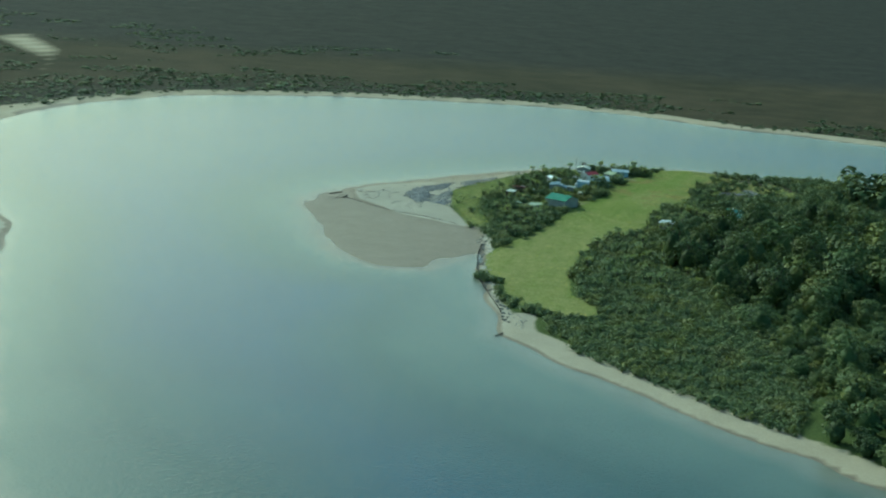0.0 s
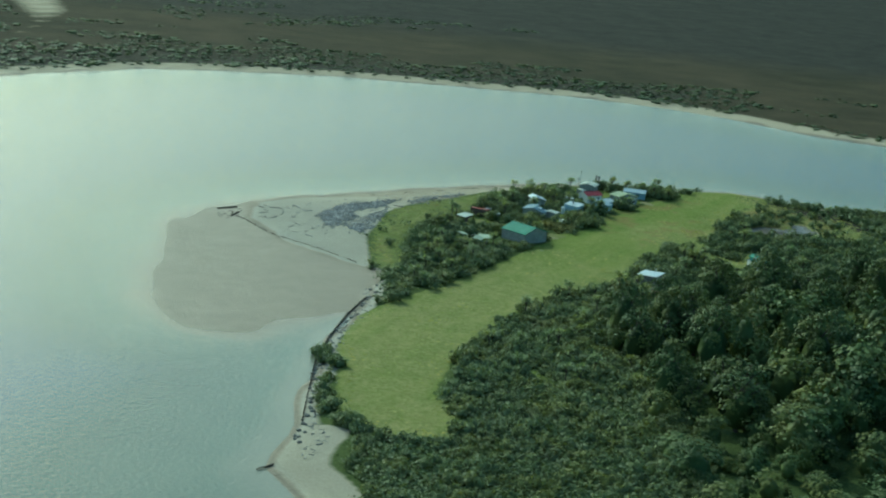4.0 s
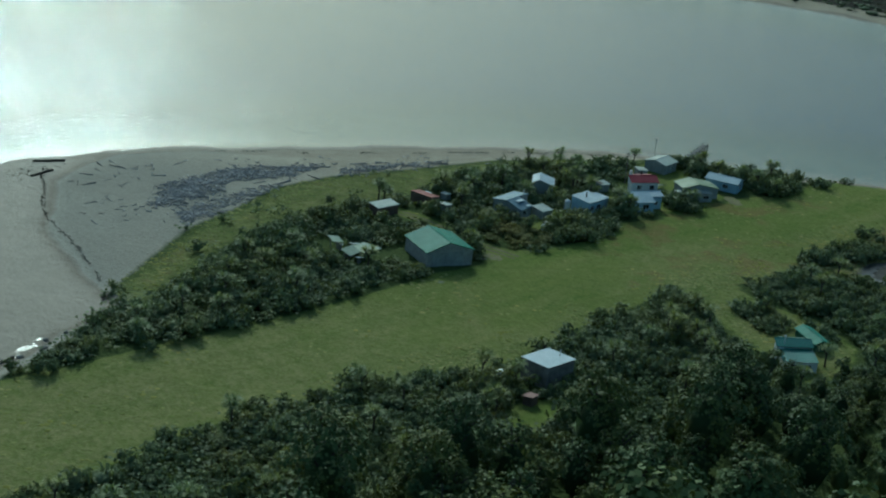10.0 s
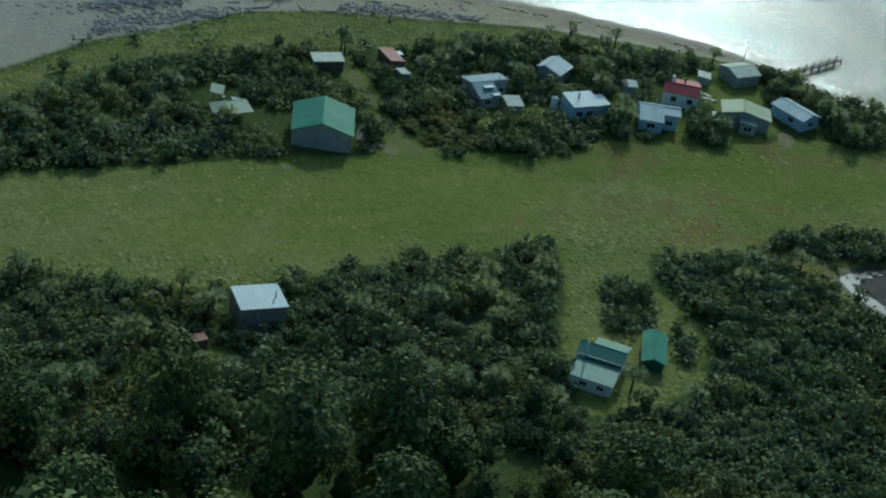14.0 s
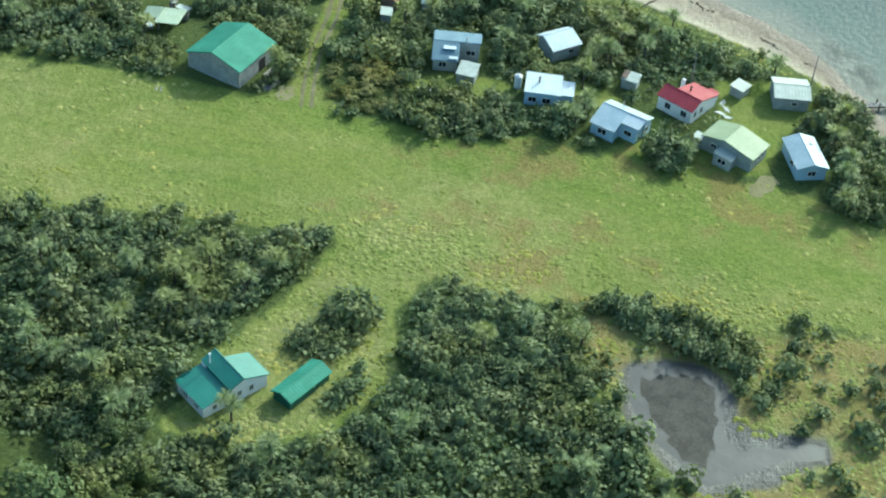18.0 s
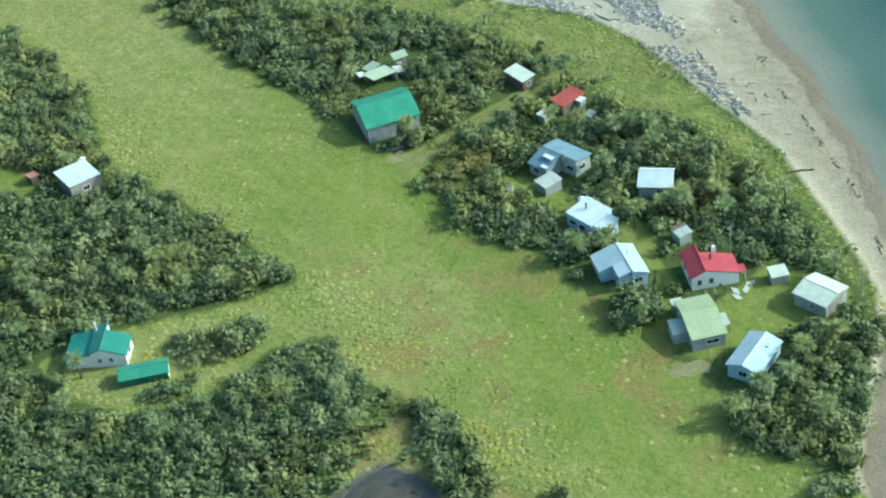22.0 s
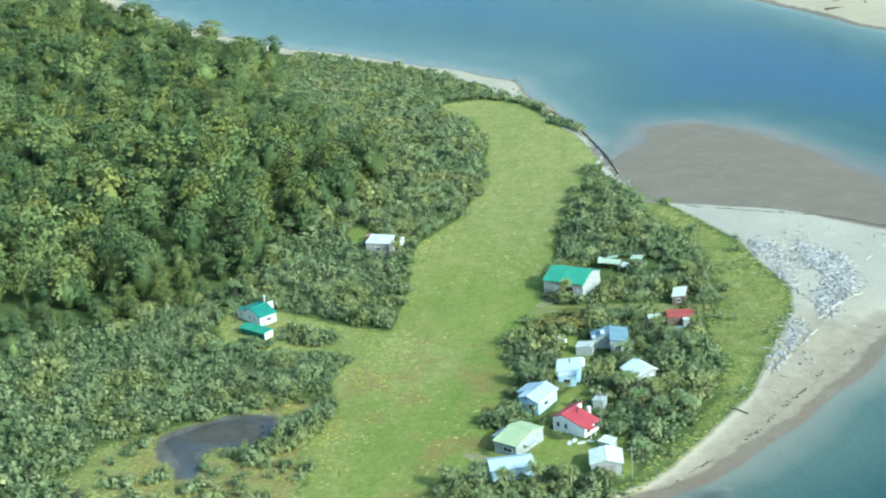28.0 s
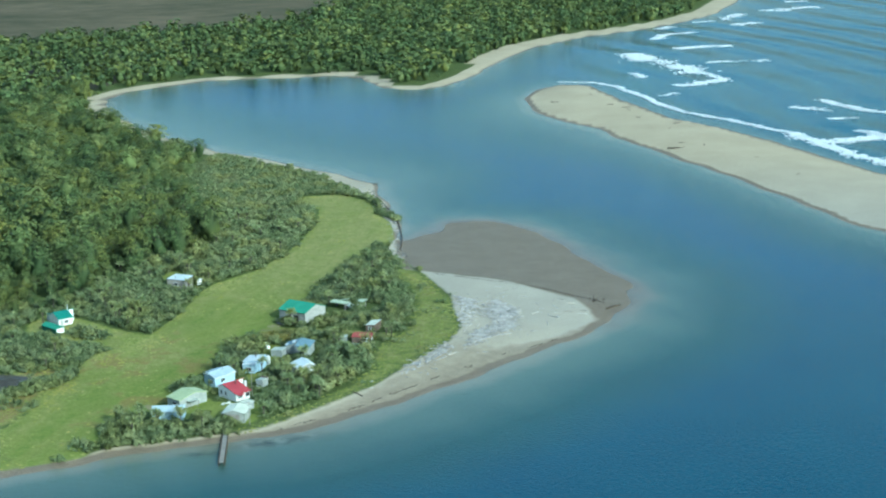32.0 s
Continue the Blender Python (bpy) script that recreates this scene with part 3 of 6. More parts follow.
point_attr(me, "wood", (1 - soft(signed(GX, GY, REED_N), 12)) * np.maximum.reduce([soft(inland, 20), soft(-GY - 470 + 0.35 * GX + 6 * wob, 40), 0.75 * soft(40 - d_spit, 25) * (GX > 60) * (d_spit > d_main)]))
whole("ground", me, GROUND, "low sandy ground with grass, scrub soil, wet sand and beaches", "ground", kind="structure")

wet_cell = (d_land[QUADS].min(1) < 12) | (d_bank[QUADS].max(1) > -6)
me = quad_mesh("water", np.stack([GX, GY, 0 * GX], 1), QUADS[wet_cell], True)
depth = np.clip(np.minimum(-d_land / (42 + 2 * soft(GX - 22, 14) * soft(40 - GY, 40) + 55 * soft(GY - 140, 40) * soft(10 - GX, 30) * soft(330 - GY, 50)), np.where(d_bank > -45, -d_bank / 45, 9)), 0.02, 1)
depth = depth * (1 - 0.28 * soft(70 - GY, 60) * (GX < 330))
point_attr(me, "silt", soft(d_bank + 6, 7) * soft(2 - d_land, 3))
point_attr(me, "depth", depth)
point_attr(me, "sea", soft(signed(GX, GY, SEA), 25))
weed = np.zeros_like(GX)
for wx0, wy0, la, lb, an in ((33.5, -101, 10, 2.6, 33), (46.5, -60.5, 4.0, 1.2, 20), (66, -36, 7, 2.0, 50), (20, -112, 5, 1.5, 20)):
    ca, sa_ = math.cos(radians(an)), math.sin(radians(an))
    du, dv = (GX - wx0 * S) * ca + (GY - wy0 * S) * sa_, -(GX - wx0 * S) * sa_ + (GY - wy0 * S) * ca
    weed = np.maximum(weed, np.exp(-(du / (la * S)) ** 2 - (dv / (lb * S)) ** 2))
point_attr(me, "weed", weed)
whole("water", me, WATER, "calm blue-green tidal water of a river mouth and the sea", "water", kind="structure")


def blob(poly, z, seed, jit=0.22):
    """A flat sheet whose outline follows a polygon with small uneven bays."""
    p, out = np.asarray(poly, float), []
    for i in range(len(p)):
        q0, q1, q2, q3 = p[i - 1], p[i], p[(i + 1) % len(p)], p[(i + 2) % len(p)]
        for u in np.arange(0, 1, 0.125):
            q = 0.5 * (2 * q1 + (q2 - q0) * u + (2 * q0 - 5 * q1 + 4 * q2 - q3) * u * u + (3 * q1 - q0 - 3 * q2 + q3) * u ** 3)
            k = Vector((q[0] * 0.9, q[1] * 0.9, seed))
            out.append((q[0] + jit * noise.noise(k) + 0.5 * jit * noise.noise(k * 3.1), q[1] + jit * noise.noise(k + Vector((9, 9, 9))), z))
    bm = bmesh.new()
    bm.faces.new([bm.verts.new(v) for v in out])
    bmesh.ops.triangulate(bm, faces=bm.faces)
    m2 = bpy.data.meshes.new("sheet")
    bm.to_mesh(m2)
    bm.free()
    return m2


whole("pond_water", blob(POND_A, 0.43, 1.0, 0.9), POND, "shallow marsh pond that mirrors the bright sky round a mud bank", "pond", kind="structure")
for k_, poly in enumerate(POND_ARMS):
    whole("pond_water", blob(sc(poly), 0.425 - 0.002 * k_, 2.0 + k_, 0.6), POND, "narrow arm of the marsh pond between tufts of grass", "pond", kind="structure")
whole("mud_bank", blob(POND_MUD, 0.445, 4.0, 0.9), MUD, "dark wet mud bank in the marsh pond", "mud", kind="structure")


# ---- buildings ----
def box(bm, x0, x1, y0, y1, z0, z1):
    v = [bm.verts.new(p) for p in ((x0, y0, z0), (x1, y0, z0), (x1, y1, z0), (x0, y1, z0), (x0, y0, z1), (x1, y0, z1), (x1, y1, z1), (x0, y1, z1))]
    for f in ((3, 2, 1, 0), (4, 5, 6, 7), (0, 1, 5, 4), (1, 2, 6, 5), (2, 3, 7, 6), (3, 0, 4, 7)):
        bm.faces.new([v[i] for i in f])
    return v


def box_bm(*a):
    bm = bmesh.new()
    box(bm, *a)
    return bm


def prism(bm, prof, x0, x1):
    """A profile of (y, z) points drawn along x."""
    a = [bm.verts.new((x0, y, z)) for y, z in prof]
    b_ = [bm.verts.new((x1, y, z)) for y, z in prof]
    n = len(prof)
    for i in range(n):
        bm.faces.new((a[i], a[(i + 1) % n], b_[(i + 1) % n], b_[i]))
    bm.faces.new(a[::-1])
    bm.faces.new(b_)


def iron_slope(x0, x1, ya, za_, yb, zb_, thick=0.05, pitch=0.5):
    """A sheet of roofing iron from the top edge (ya, za_) down to (yb, zb_), with raised ribs."""
    bm = bmesh.new()
    n = max(2, int((x1 - x0) / pitch))
    prof = [(x0, 0.0)]
    for i in range(n):
        x = x0 + (x1 - x0) * (i + 0.5) / n
        prof += [(x - 0.07, 0.0), (x - 0.035, 0.02), (x + 0.035, 0.02), (x + 0.07, 0.0)]
    prof.append((x1, 0.0))
    rows = [[bm.verts.new((x, y, z + h_ + lift)) for x, h_ in prof] for y, z, lift in ((ya, za_, 0.0), (yb, zb_, 0.0), (yb, zb_, -thick), (ya, za_, -thick))]
    for r_ in range(4):
        a, c = rows[r_], rows[(r_ + 1) % 4]
        for i in range(len(prof) - 1):
            bm.faces.new((a[i], a[i + 1], c[i + 1], c[i]))
    for i in (0, -1):
        bm.faces.new([r_[i] for r_ in rows])
    bmesh.ops.recalc_face_normals(bm, faces=bm.faces)
    return bm


def place(front, back):
    f, k = Vector(front), Vector(back)
    d = k - f
    return pose(f.x * S, f.y * S, 0, 0, 0, math.degrees(math.atan2(d.y, d.x))) @ Matrix.Diagonal((S, S, S, 1)), d.length


def window(parent, side, along, z, w, h, at, trim):
    """A window in a wall. side: 'x' for a gable wall at x=at, 'y' for a long wall at y=at; along: its middle on the wall; at[1]: which way is out."""
    pos, out = at
    fr = bmesh.new()
    t_ = 0.07
    for a0, a1, z0, z1 in ((along - w / 2 - t_, along + w / 2 + t_, z - h / 2 - t_, z - h / 2), (along - w / 2 - t_, along + w / 2 + t_, z + h / 2, z + h / 2 + t_),
                           (along - w / 2 - t_, along - w / 2, z - h / 2, z + h / 2), (along + w / 2, along + w / 2 + t_, z - h / 2, z + h / 2), (along - 0.03, along + 0.03, z - h / 2, z + h / 2)):
        p0, p1 = sorted((pos - 0.02 * out, pos + 0.05 * out))
        box(fr, *((p0, p1, a0, a1) if side == "x" else (a0, a1, p0, p1)), z0, z1)
    f = part("window_frame", fr, trim, parent)
    p0, p1 = sorted((pos + 0.002 * out, pos + 0.02 * out))
    part("pane", box_bm(*((p0, p1, along - w / 2, along + w / 2) if side == "x" else (along - w / 2, along + w / 2, p0, p1)), z - h / 2, z + h / 2), GLASS, f, "dark window glass")
    return f


def door(parent, side, along, z0, w, h, at, mat):
    pos, out = at
    p0, p1 = sorted((pos - 0.02 * out, pos + 0.04 * out))
    d = part("door", box_bm(*((p0, p1, along - w / 2, along + w / 2) if side == "x" else (along - w / 2, along + w / 2, p0, p1)), z0, z0 + h), mat, parent)
    q0, q1 = sorted((pos + 0.04 * out, pos + 0.1 * out))
    k = along + w * 0.36
    part("handle", box_bm(*((q0, q1, k - 0.05, k + 0.05) if side == "x" else (k - 0.05, k + 0.05, q0, q1)), z0 + 0.95, z0 + 1.05), METAL, d)


def boards(parent, side, lo, hi, z0, top, at, mat, step=0.45):
    """Upright cover boards on a wall; top(a) gives the height at a place on the wall."""
    pos, out = at
    n = int((hi - lo) / step)
    for i in range(n + 1):
        a = lo + (hi - lo) * i / n
        p0, p1 = sorted((pos, pos + 0.035 * out))
        zt = top(a)
        part("cover_board", box_bm(*((p0, p1, a - 0.04, a + 0.04) if side == "x" else (a - 0.04, a + 0.04, p0, p1)), z0, zt), mat, parent)


BUILT = []


def house(name, label, front, back, yl, yr, zr, zl, zre, roof, wall, base=0.75, over=0.22, category="hut", trim=None, cut_r=0.0, cut_l=0.0, step_l=0.0):
    """A gabled building. The ridge runs from front to back; yl, yr: reach of its slopes to either side, zl, zre: their eaves' heights.
    cut_r, cut_l: length missing from a slope at the back; step_l: missing at the front."""
    m, ln = place(front, back)
    h = thing(name, m, label, category)
    BUILT.append((m, -0.6, ln + 0.6, -yr - 0.5, yl + 0.5))
    wl, wr, inz = yl - over, yr - over, 0.06
    def top(y):
        return (zr - inz) + ((zl - zr) * y / yl if y > 0 else (zre - zr) * -y / yr)
    bm = bmesh.new()
    x0, x1 = over, ln - over
    prism(bm, [(0.0, base), (0.0, top(0)), (-wr, top(-wr)), (-wr, base)], x0, x1 - cut_r)
    prism(bm, [(wl, base), (wl, top(wl)), (0.0, top(0)), (0.0, base)], x0 + step_l, x1 - cut_l)
    bmesh.ops.recalc_face_normals(bm, faces=bm.faces)
    w = part("wall", bm, wall, h)
    part("roof_slope", iron_slope(step_l, ln - cut_l, 0.0, zr, yl, zl), roof, h)
    part("roof_slope", iron_slope(0, ln - cut_r, 0.0, zr, -yr, zre), roof, h)
    bm = bmesh.new()
    prism(bm, [(-0.16, zr - 0.01 + (zre - zr) * 0.16 / yr), (0, zr + 0.07), (0.16, zr - 0.01 + (zl - zr) * 0.16 / yl), (0.16, zr - 0.04), (-0.16, zr - 0.04)], -0.02, ln + 0.02)
    bmesh.ops.recalc_face_normals(bm, faces=bm.faces)
    part("ridge_cap", bm, roof, h)
    tr = trim or WHITE
    for y, z, a, c in ((yl, zl, step_l, ln - cut_l), (-yr, zre, 0, ln - cut_r)):
        s = 1 if y > 0 else -1
        y0, y1 = sorted((y, y + 0.1 * s))
        part("gutter", box_bm(a, c, y0, y1, z - 0.14, z - 0.03), tr, h)
    for x in (0.0, ln):
        for s, yy, zz in ((1, yl, zl), (-1, yr, zre)):
            if (x == 0 and s == 1 and step_l) or (x > 0 and (cut_l if s == 1 else cut_r)):
                continue
            bm = bmesh.new()
            xa = -0.03 if x == 0 else ln
            prism(bm, [(0, zr - 0.01), (s * yy, zz - 0.01), (s * yy, zz - 0.17), (0, zr - 0.17)], xa, xa + 0.03)
            bmesh.ops.recalc_face_normals(bm, faces=bm.faces)
            part("barge_board", bm, tr, h)
    return h, ln, wl, wr, top


def flat_hut(name, label, corner, along, width, depth, z_hi, z_lo, roof, wall, base=0.75, category="shed", over=0.15):
    """A lean-to hut: corner and direction of its high side, width along it, depth to the right of it."""
    m, _ = place(corner, (corner[0] + along[0], corner[1] + along[1]))
    h = thing(name, m, label, category)
    BUILT.append((m, -0.5, width + 0.5, -depth - 0.5, 0.5))
    bm = bmesh.new()
    k = (z_lo - z_hi) / depth
    prism(bm, [(-over, base), (-over, z_hi - 0.06 + k * over), (-depth + over, z_lo - 0.06 - k * over), (-depth + over, base)], over, width - over)
    bmesh.ops.recalc_face_normals(bm, faces=bm.faces)
    part("wall", bm, wall, h)
    part("roof_sheet", iron_slope(0, width, 0, z_hi, -depth, z_lo), roof, h)
    part("fascia", box_bm(0, width, -depth - 0.03, -depth, z_lo - 0.16, z_lo - 0.03), roof, h)
    return h


def flue(parent, x, y, z0, z1, r=0.09, mat=None):
    bm = bmesh.new()
    bmesh.ops.create_cone(bm, segments=10, cap_ends=True, radius1=r, radius2=r, depth=z1 - z0, matrix=Matrix.Translation((x, y, (z0 + z1) / 2)))
    f = part("flue", bm, mat or METAL, parent)
    bm = bmesh.new()
    bmesh.ops.create_cone(bm, segments=10, cap_ends=True, radius1=r * 2, radius2=r * 0.4, depth=0.12, matrix=Matrix.Translation((x, y, z1 + 0.1)))
    part("cowl", bm, mat or METAL, f)


# hangar
h, ln, wl, wr, top = house("hangar", "large weathered timber shed with a bright green iron roof", (0.2, 0.3), (9.8, -3.0), 4.9, 5.2, 5.7, 4.0, 4.0, ROOFGREEN, SILVERWOOD, category="shed", trim=ROOFGREEN)
boards(h, "x", -wr, wl, 0.75, lambda a: top(a) - 0.05, (0.22, -1), SILVERWOOD, 0.6)
boards(h, "y", 0.3, ln - 0.3, 0.75, lambda a: 3.85, (-wr, -1), SILVERWOOD, 0.6)
part("sliding_door", box_bm(0.12, 0.18, -3.0, 0.4, 0.8, 3.7), GREYBOARD, h)
part("sliding_door", box_bm(0.12, 0.18, 0.45, 3.6, 0.8, 3.7), GREYBOARD, h)
# flat dark panel that stands in for the unlit space behind a doorway
part("open_doorway", box_bm(5.6, 7.4, -wr - 0.05, -wr - 0.01, 0.8, 2.9), DARK, h, "dark panel painted as the shaded inside of a doorway")
# iron-roofed hut west of the strip
h = flat_hut("hut", "small raised timber hut with a pale zinc lean-to roof", (-48.2, 19.6), (0.02, 1), 6.6, 6.1, 4.75, 4.5, ROOFZINC, TIMBER, category="hut")
flue(h, 1.2, -2.5, 4.5, 5.6)
window(h, "x", -3.0, 3.1, 1.2, 0.9, (0.15, -1), WHITE)
door(h, "y", 3.2, 0.8, 0.9, 2.6, (-5.95, -1), BROWNBOARD)
# white house with the green roof and its shed
h, ln, wl, wr, top = house("house", "white weatherboard house with a dark green iron roof", (-65.4, -23.0), (-61.2, -18.0), 2.0, 3.8, 4.6, 3.85, 3.2, ROOFDGREEN, WHITE, category="house", trim=ROOFDGREEN, cut_r=1.8)
bm = bmesh.new()
prism(bm, [(1.79, 0.75), (1.79, 3.3), (5.9, 2.75), (5.9, 0.75)], 0.3, ln - 0.3)
bmesh.ops.recalc_face_normals(bm, faces=bm.faces)
part("lean_to_wall", bm, WHITE, h)
part("lean_to_roof", iron_slope(0.08, ln - 0.08, 1.8, 3.42, 6.1, 2.78), ROOFDGREEN, h)
part("flashing", box_bm(ln - 1.2, ln - 0.3, 1.8, 2.25, 3.4, 3.62), WHITE, h, "white roof flashing")
for y in (-1.2, 0.6):
    window(h, "x", y, 2.2, 0.55, 0.85, (0.22, -1), WHITE)
window(h, "x", 4.2, 1.9, 0.55, 0.75, (0.3, -1), WHITE)
for x in (1.8, 4.2):
    window(h, "y", x, 1.9, 0.9, 0.6, (5.9, 1), WHITE)
window(h, "y", 2.6, 2.1, 1.2, 0.8, (-wr, -1), WHITE)
door(h, "y", 1.2, 0.8, 0.8, 1.9, (-wr, -1), GREYBOARD)
flue(h, 5.2, 1.6, 4.1, 5.6, 0.1, WHITE)
h, ln, wl, wr, top = house("shed", "long low shed with a green iron roof beside the white house", (-65.3, -27.6), (-58.6, -31.3), 1.6, 1.7, 3.1, 2.45, 2.45, ROOFGREEN, GREENWALL, category="shed", trim=ROOFGREEN)
part("end_wall", box_bm(ln - 0.22, ln - 0.18, -1.3, 1.2, 0.8, 2.4), WHITE, h, "white end wall")
# red-roofed house
h, ln, wl, wr, top = house("house", "white cottage with a red iron roof and white chimney", (10.2, -75.8), (13.6, -70.0), 2.3, 5.4, 4.5, 3.5, 3.0, ROOFRED, WHITE, category="house", trim=ROOFRED, cut_r=2.0)
for y in (0.9, -0.9):
    window(h, "x", y, 2.2, 0.5, 0.85, (0.22, -1), GREYBOARD)
for x in (1.5, 3.8):
    window(h, "y", x, 2.1, 1.1, 0.9, (-wr, -1), GREYBOARD)
for x in (1.6, 4.6):
    window(h, "y", x, 2.2, 0.9, 0.9, (wl, 1), GREYBOARD)
part("chimney", box_bm(4.9, 5.4, -2.9, -2.35, 3.0, 4.75), WHITE, h, "white chimney stack")
part("porch_roof", box_bm(0.4, 2.2, -6.4, -5.3, 2.7, 2.76), ROOFRED, h)
part("porch_post", box_bm(0.5, 0.6, -6.3, -6.2, 0.75, 2.7), WHITE, h)
part("porch_post", box_bm(2.0, 2.1, -6.3, -6.2, 0.75, 2.7), WHITE, h)
flue(h, 3.0, -1.5, 4.0, 4.9, 0.14, DARKWOOD)
# grey-white hut behind
h, ln, wl, wr, top = house("hut", "small pale hut with a light zinc gable roof amid shrubs", (25.6, -53.6), (21.9, -49.2), 3.3, 1.5, 4.2, 3.15, 3.5, ROOFZINC, GREYBOARD)
window(h, "x", 1.4, 2.1, 0.9, 0.8, (0.22, -1), WHITE)
door(h, "x", -0.3, 0.8, 0.75, 1.9, (0.22, -1), WHITE)
window(h, "y", 2.0, 2.1, 1.0, 0.8, (wl, 1), WHITE)
# rusty red hut with its outbuilding
h = flat_hut("hut", "low brown hut with a rusty red iron roof by the track", (27.1, -21.0), (5.8, 0.6), 5.8, 3.1, 3.2, 2.8, ROOFRUST, BROWNBOARD, category="hut")
window(h, "x", -1.5, 2.0, 0.8, 0.7, (5.65, 1), WHITE)
part("porch", box_bm(3.4, 4.8, -4.2, -2.9, 0.75, 2.4), GREYBOARD, h)
part("porch_roof", box_bm(3.3, 4.9, -4.3, -2.95, 2.45, 2.52), ROOFZINC, h)
flat_hut("shed", "tiny shed with a pale flat roof beside the red hut", (23.1, -21.8), (2.6, 0.4), 2.6, 2.0, 2.5, 2.35, ROOFOLD, GREYBOARD)
flat_hut("shed", "small white-roofed outhouse in the scrub", (28.9, -27.7), (2.0, 0.3), 2.0, 1.6, 2.1, 2.1, ROOFCREAM, GREYBOARD)
h = flat_hut("hut", "dark hut with a grey-green lean-to roof beside the track", (31.2, -7.0), (-0.3, -5.8), 5.8, 3.0, 3.25, 2.9, ROOFCREAM, BROWNBOARD, category="hut")
window(h, "x", -1.5, 2.0, 0.9, 0.8, (5.65, 1), WHITE)
# blue-grey house with its stepped front
h, ln, wl, wr, top = house("house", "blue-grey iron-roofed house with a stepped front and recessed porch", (16.6, -39.8), (15.7, -32.1), 3.8, 3.8, 4.2, 3.0, 3.6, ROOFSLATE, GREYBOARD, category="house", trim=ROOFSLATE, step_l=3.4)
part("skylight", box_bm(4.0, 6.0, 1.0, 1.9, 3.86, 3.99), ROOFZINC, h, "pale patched roof panel")
part("skylight", box_bm(3.6, 5.0, 2.9, 3.7, 3.2, 3.3), ROOFZINC, h, "pale patched roof panel")
window(h, "y", 6.0, 2.0, 1.2, 0.9, (wl, 1), WHITE)
window(h, "y", 1.6, 2.2, 1.4, 0.9, (0.0, 1), WHITE)
window(h, "x", -1.6, 2.2, 1.2, 0.9, (0.22, -1), WHITE)
flue(h, 2.4, 0.4, 4.0, 5.3, 0.08)
flat_hut("shed", "small grey shed in front of the blue-grey house", (13.2, -37.2), (-0.3, -3.1), 3.2, 3.6, 2.9, 2.6, ROOFOLD, GREYBOARD)
# pale blue flat-roofed house
h = flat_hut("house", "pale blue house with a low bright zinc roof", (11.5, -48.0), (0.05, -1), 5.8, 5.0, 3.95, 3.5, ROOFZINC, PALEBLUE, category="house")
part("side_wing", box_bm(5.66, 7.7, -4.3, -0.9, 0.75, 3.2), PALEBLUE, h)
part("wing_roof", iron_slope(5.8, 7.85, -0.75, 3.5, -4.45, 3.28), ROOFZINC, h)
for x in (1.4, 3.6):
    window(h, "y", x, 2.1, 1.2, 0.9, (-4.85, -1), WHITE)
window(h, "x", -2.6, 2.1, 1.2, 0.9, (7.7, 1), WHITE)
flue(h, 2.2, -2.4, 3.6, 4.7, 0.12, DARKWOOD)
# light blue house with a front bay
h, ln, wl, wr, top = house("house", "light blue cottage with a blue-grey gable roof and front bay", (2.8, -67.8), (5.8, -60.8), 4.2, 2.6, 4.4, 3.2, 3.4, ROOFBLUE, PALEBLUE, category="house", trim=WHITE, step_l=3.2)
part("front_bay", box_bm(0.5, 3.45, 0.0, 1.9, 0.75, 3.3), PALEBLUE, h)
part("bay_roof", iron_slope(0.1, 3.6, 0.0, 4.34, 2.2, 3.72), ROOFZINC, h)
window(h, "x", -0.9, 2.2, 1.3, 0.9, (0.22, -1), WHITE)
window(h, "y", 2.0, 2.1, 1.2, 0.8, (1.9, 1), WHITE)
window(h, "y", 5.4, 2.1, 1.4, 0.9, (wl, 1), WHITE)
window(h, "y", 3.0, 2.2, 1.4, 0.9, (-wr, -1), WHITE)
flue(h, 4.6, -0.8, 4.0, 5.2, 0.07)
# pale green house
h, ln, wl, wr, top = house("house", "grey-walled house with a broad pale green iron roof", (1.0, -79.8), (5.7, -82.3), 3.8, 5.2, 4.35, 3.45, 3.3, ROOFPALE, GREYBOARD, category="house", trim=ROOFPALE)
window(h, "y", 3.2, 2.1, 1.9, 0.7, (-wr, -1), WHITE)
window(h, "x", 1.6, 2.3, 0.9, 0.7, (0.22, -1), WHITE)
part("porch", box_bm(-1.9, 0.2, -2.6, 0.4, 0.75, 2.6), GREYBOARD, h)
part("porch_roof", iron_slope(-2.0, 0.2, 0.5, 2.95, -2.7, 2.7), ROOFOLD, h)
window(h, "x", -1.1, 1.9, 1.4, 0.8, (-1.9, -1), WHITE)
part("lean_to_roof", box_bm(ln - 0.2, ln + 1.3, -2.8, 0.0, 2.55, 2.62), ROOFOLD, h)
part("lean_to_post", box_bm(ln + 1.1, ln + 1.2, -2.7, -2.6, 0.75, 2.55), TIMBER, h)
part("lean_to_post", box_bm(ln + 1.1, ln + 1.2, -0.2, -0.1, 0.75, 2.55), TIMBER, h)
part("side_shed_roof", box_bm(-0.2, 1.6, 3.8, 5.4, 2.5, 2.57), ROOFOLD, h)
part("side_shed_wall", box_bm(0.0, 1.5, 3.6, 5.2, 0.75, 2.5), GREYBOARD, h)
# skylit hut at the end of the row
h, ln, wl, wr, top = house("hut", "long hut with a pale blue-grey iron gable roof and skylight", (-0.9, -93.6), (6.7, -91.2), 2.5, 2.5, 3.95, 3.15, 3.15, ROOFBLUE, PALEBLUE, category="hut", trim=ROOFBLUE)
part("skylight", box_bm(5.3, 6.0, -1.5, -0.9, 3.58, 3.72), ROOFOLD, h, "dull roof skylight")
window(h, "x", 0.0, 2.1, 1.2, 0.9, (0.22, -1), WHITE)
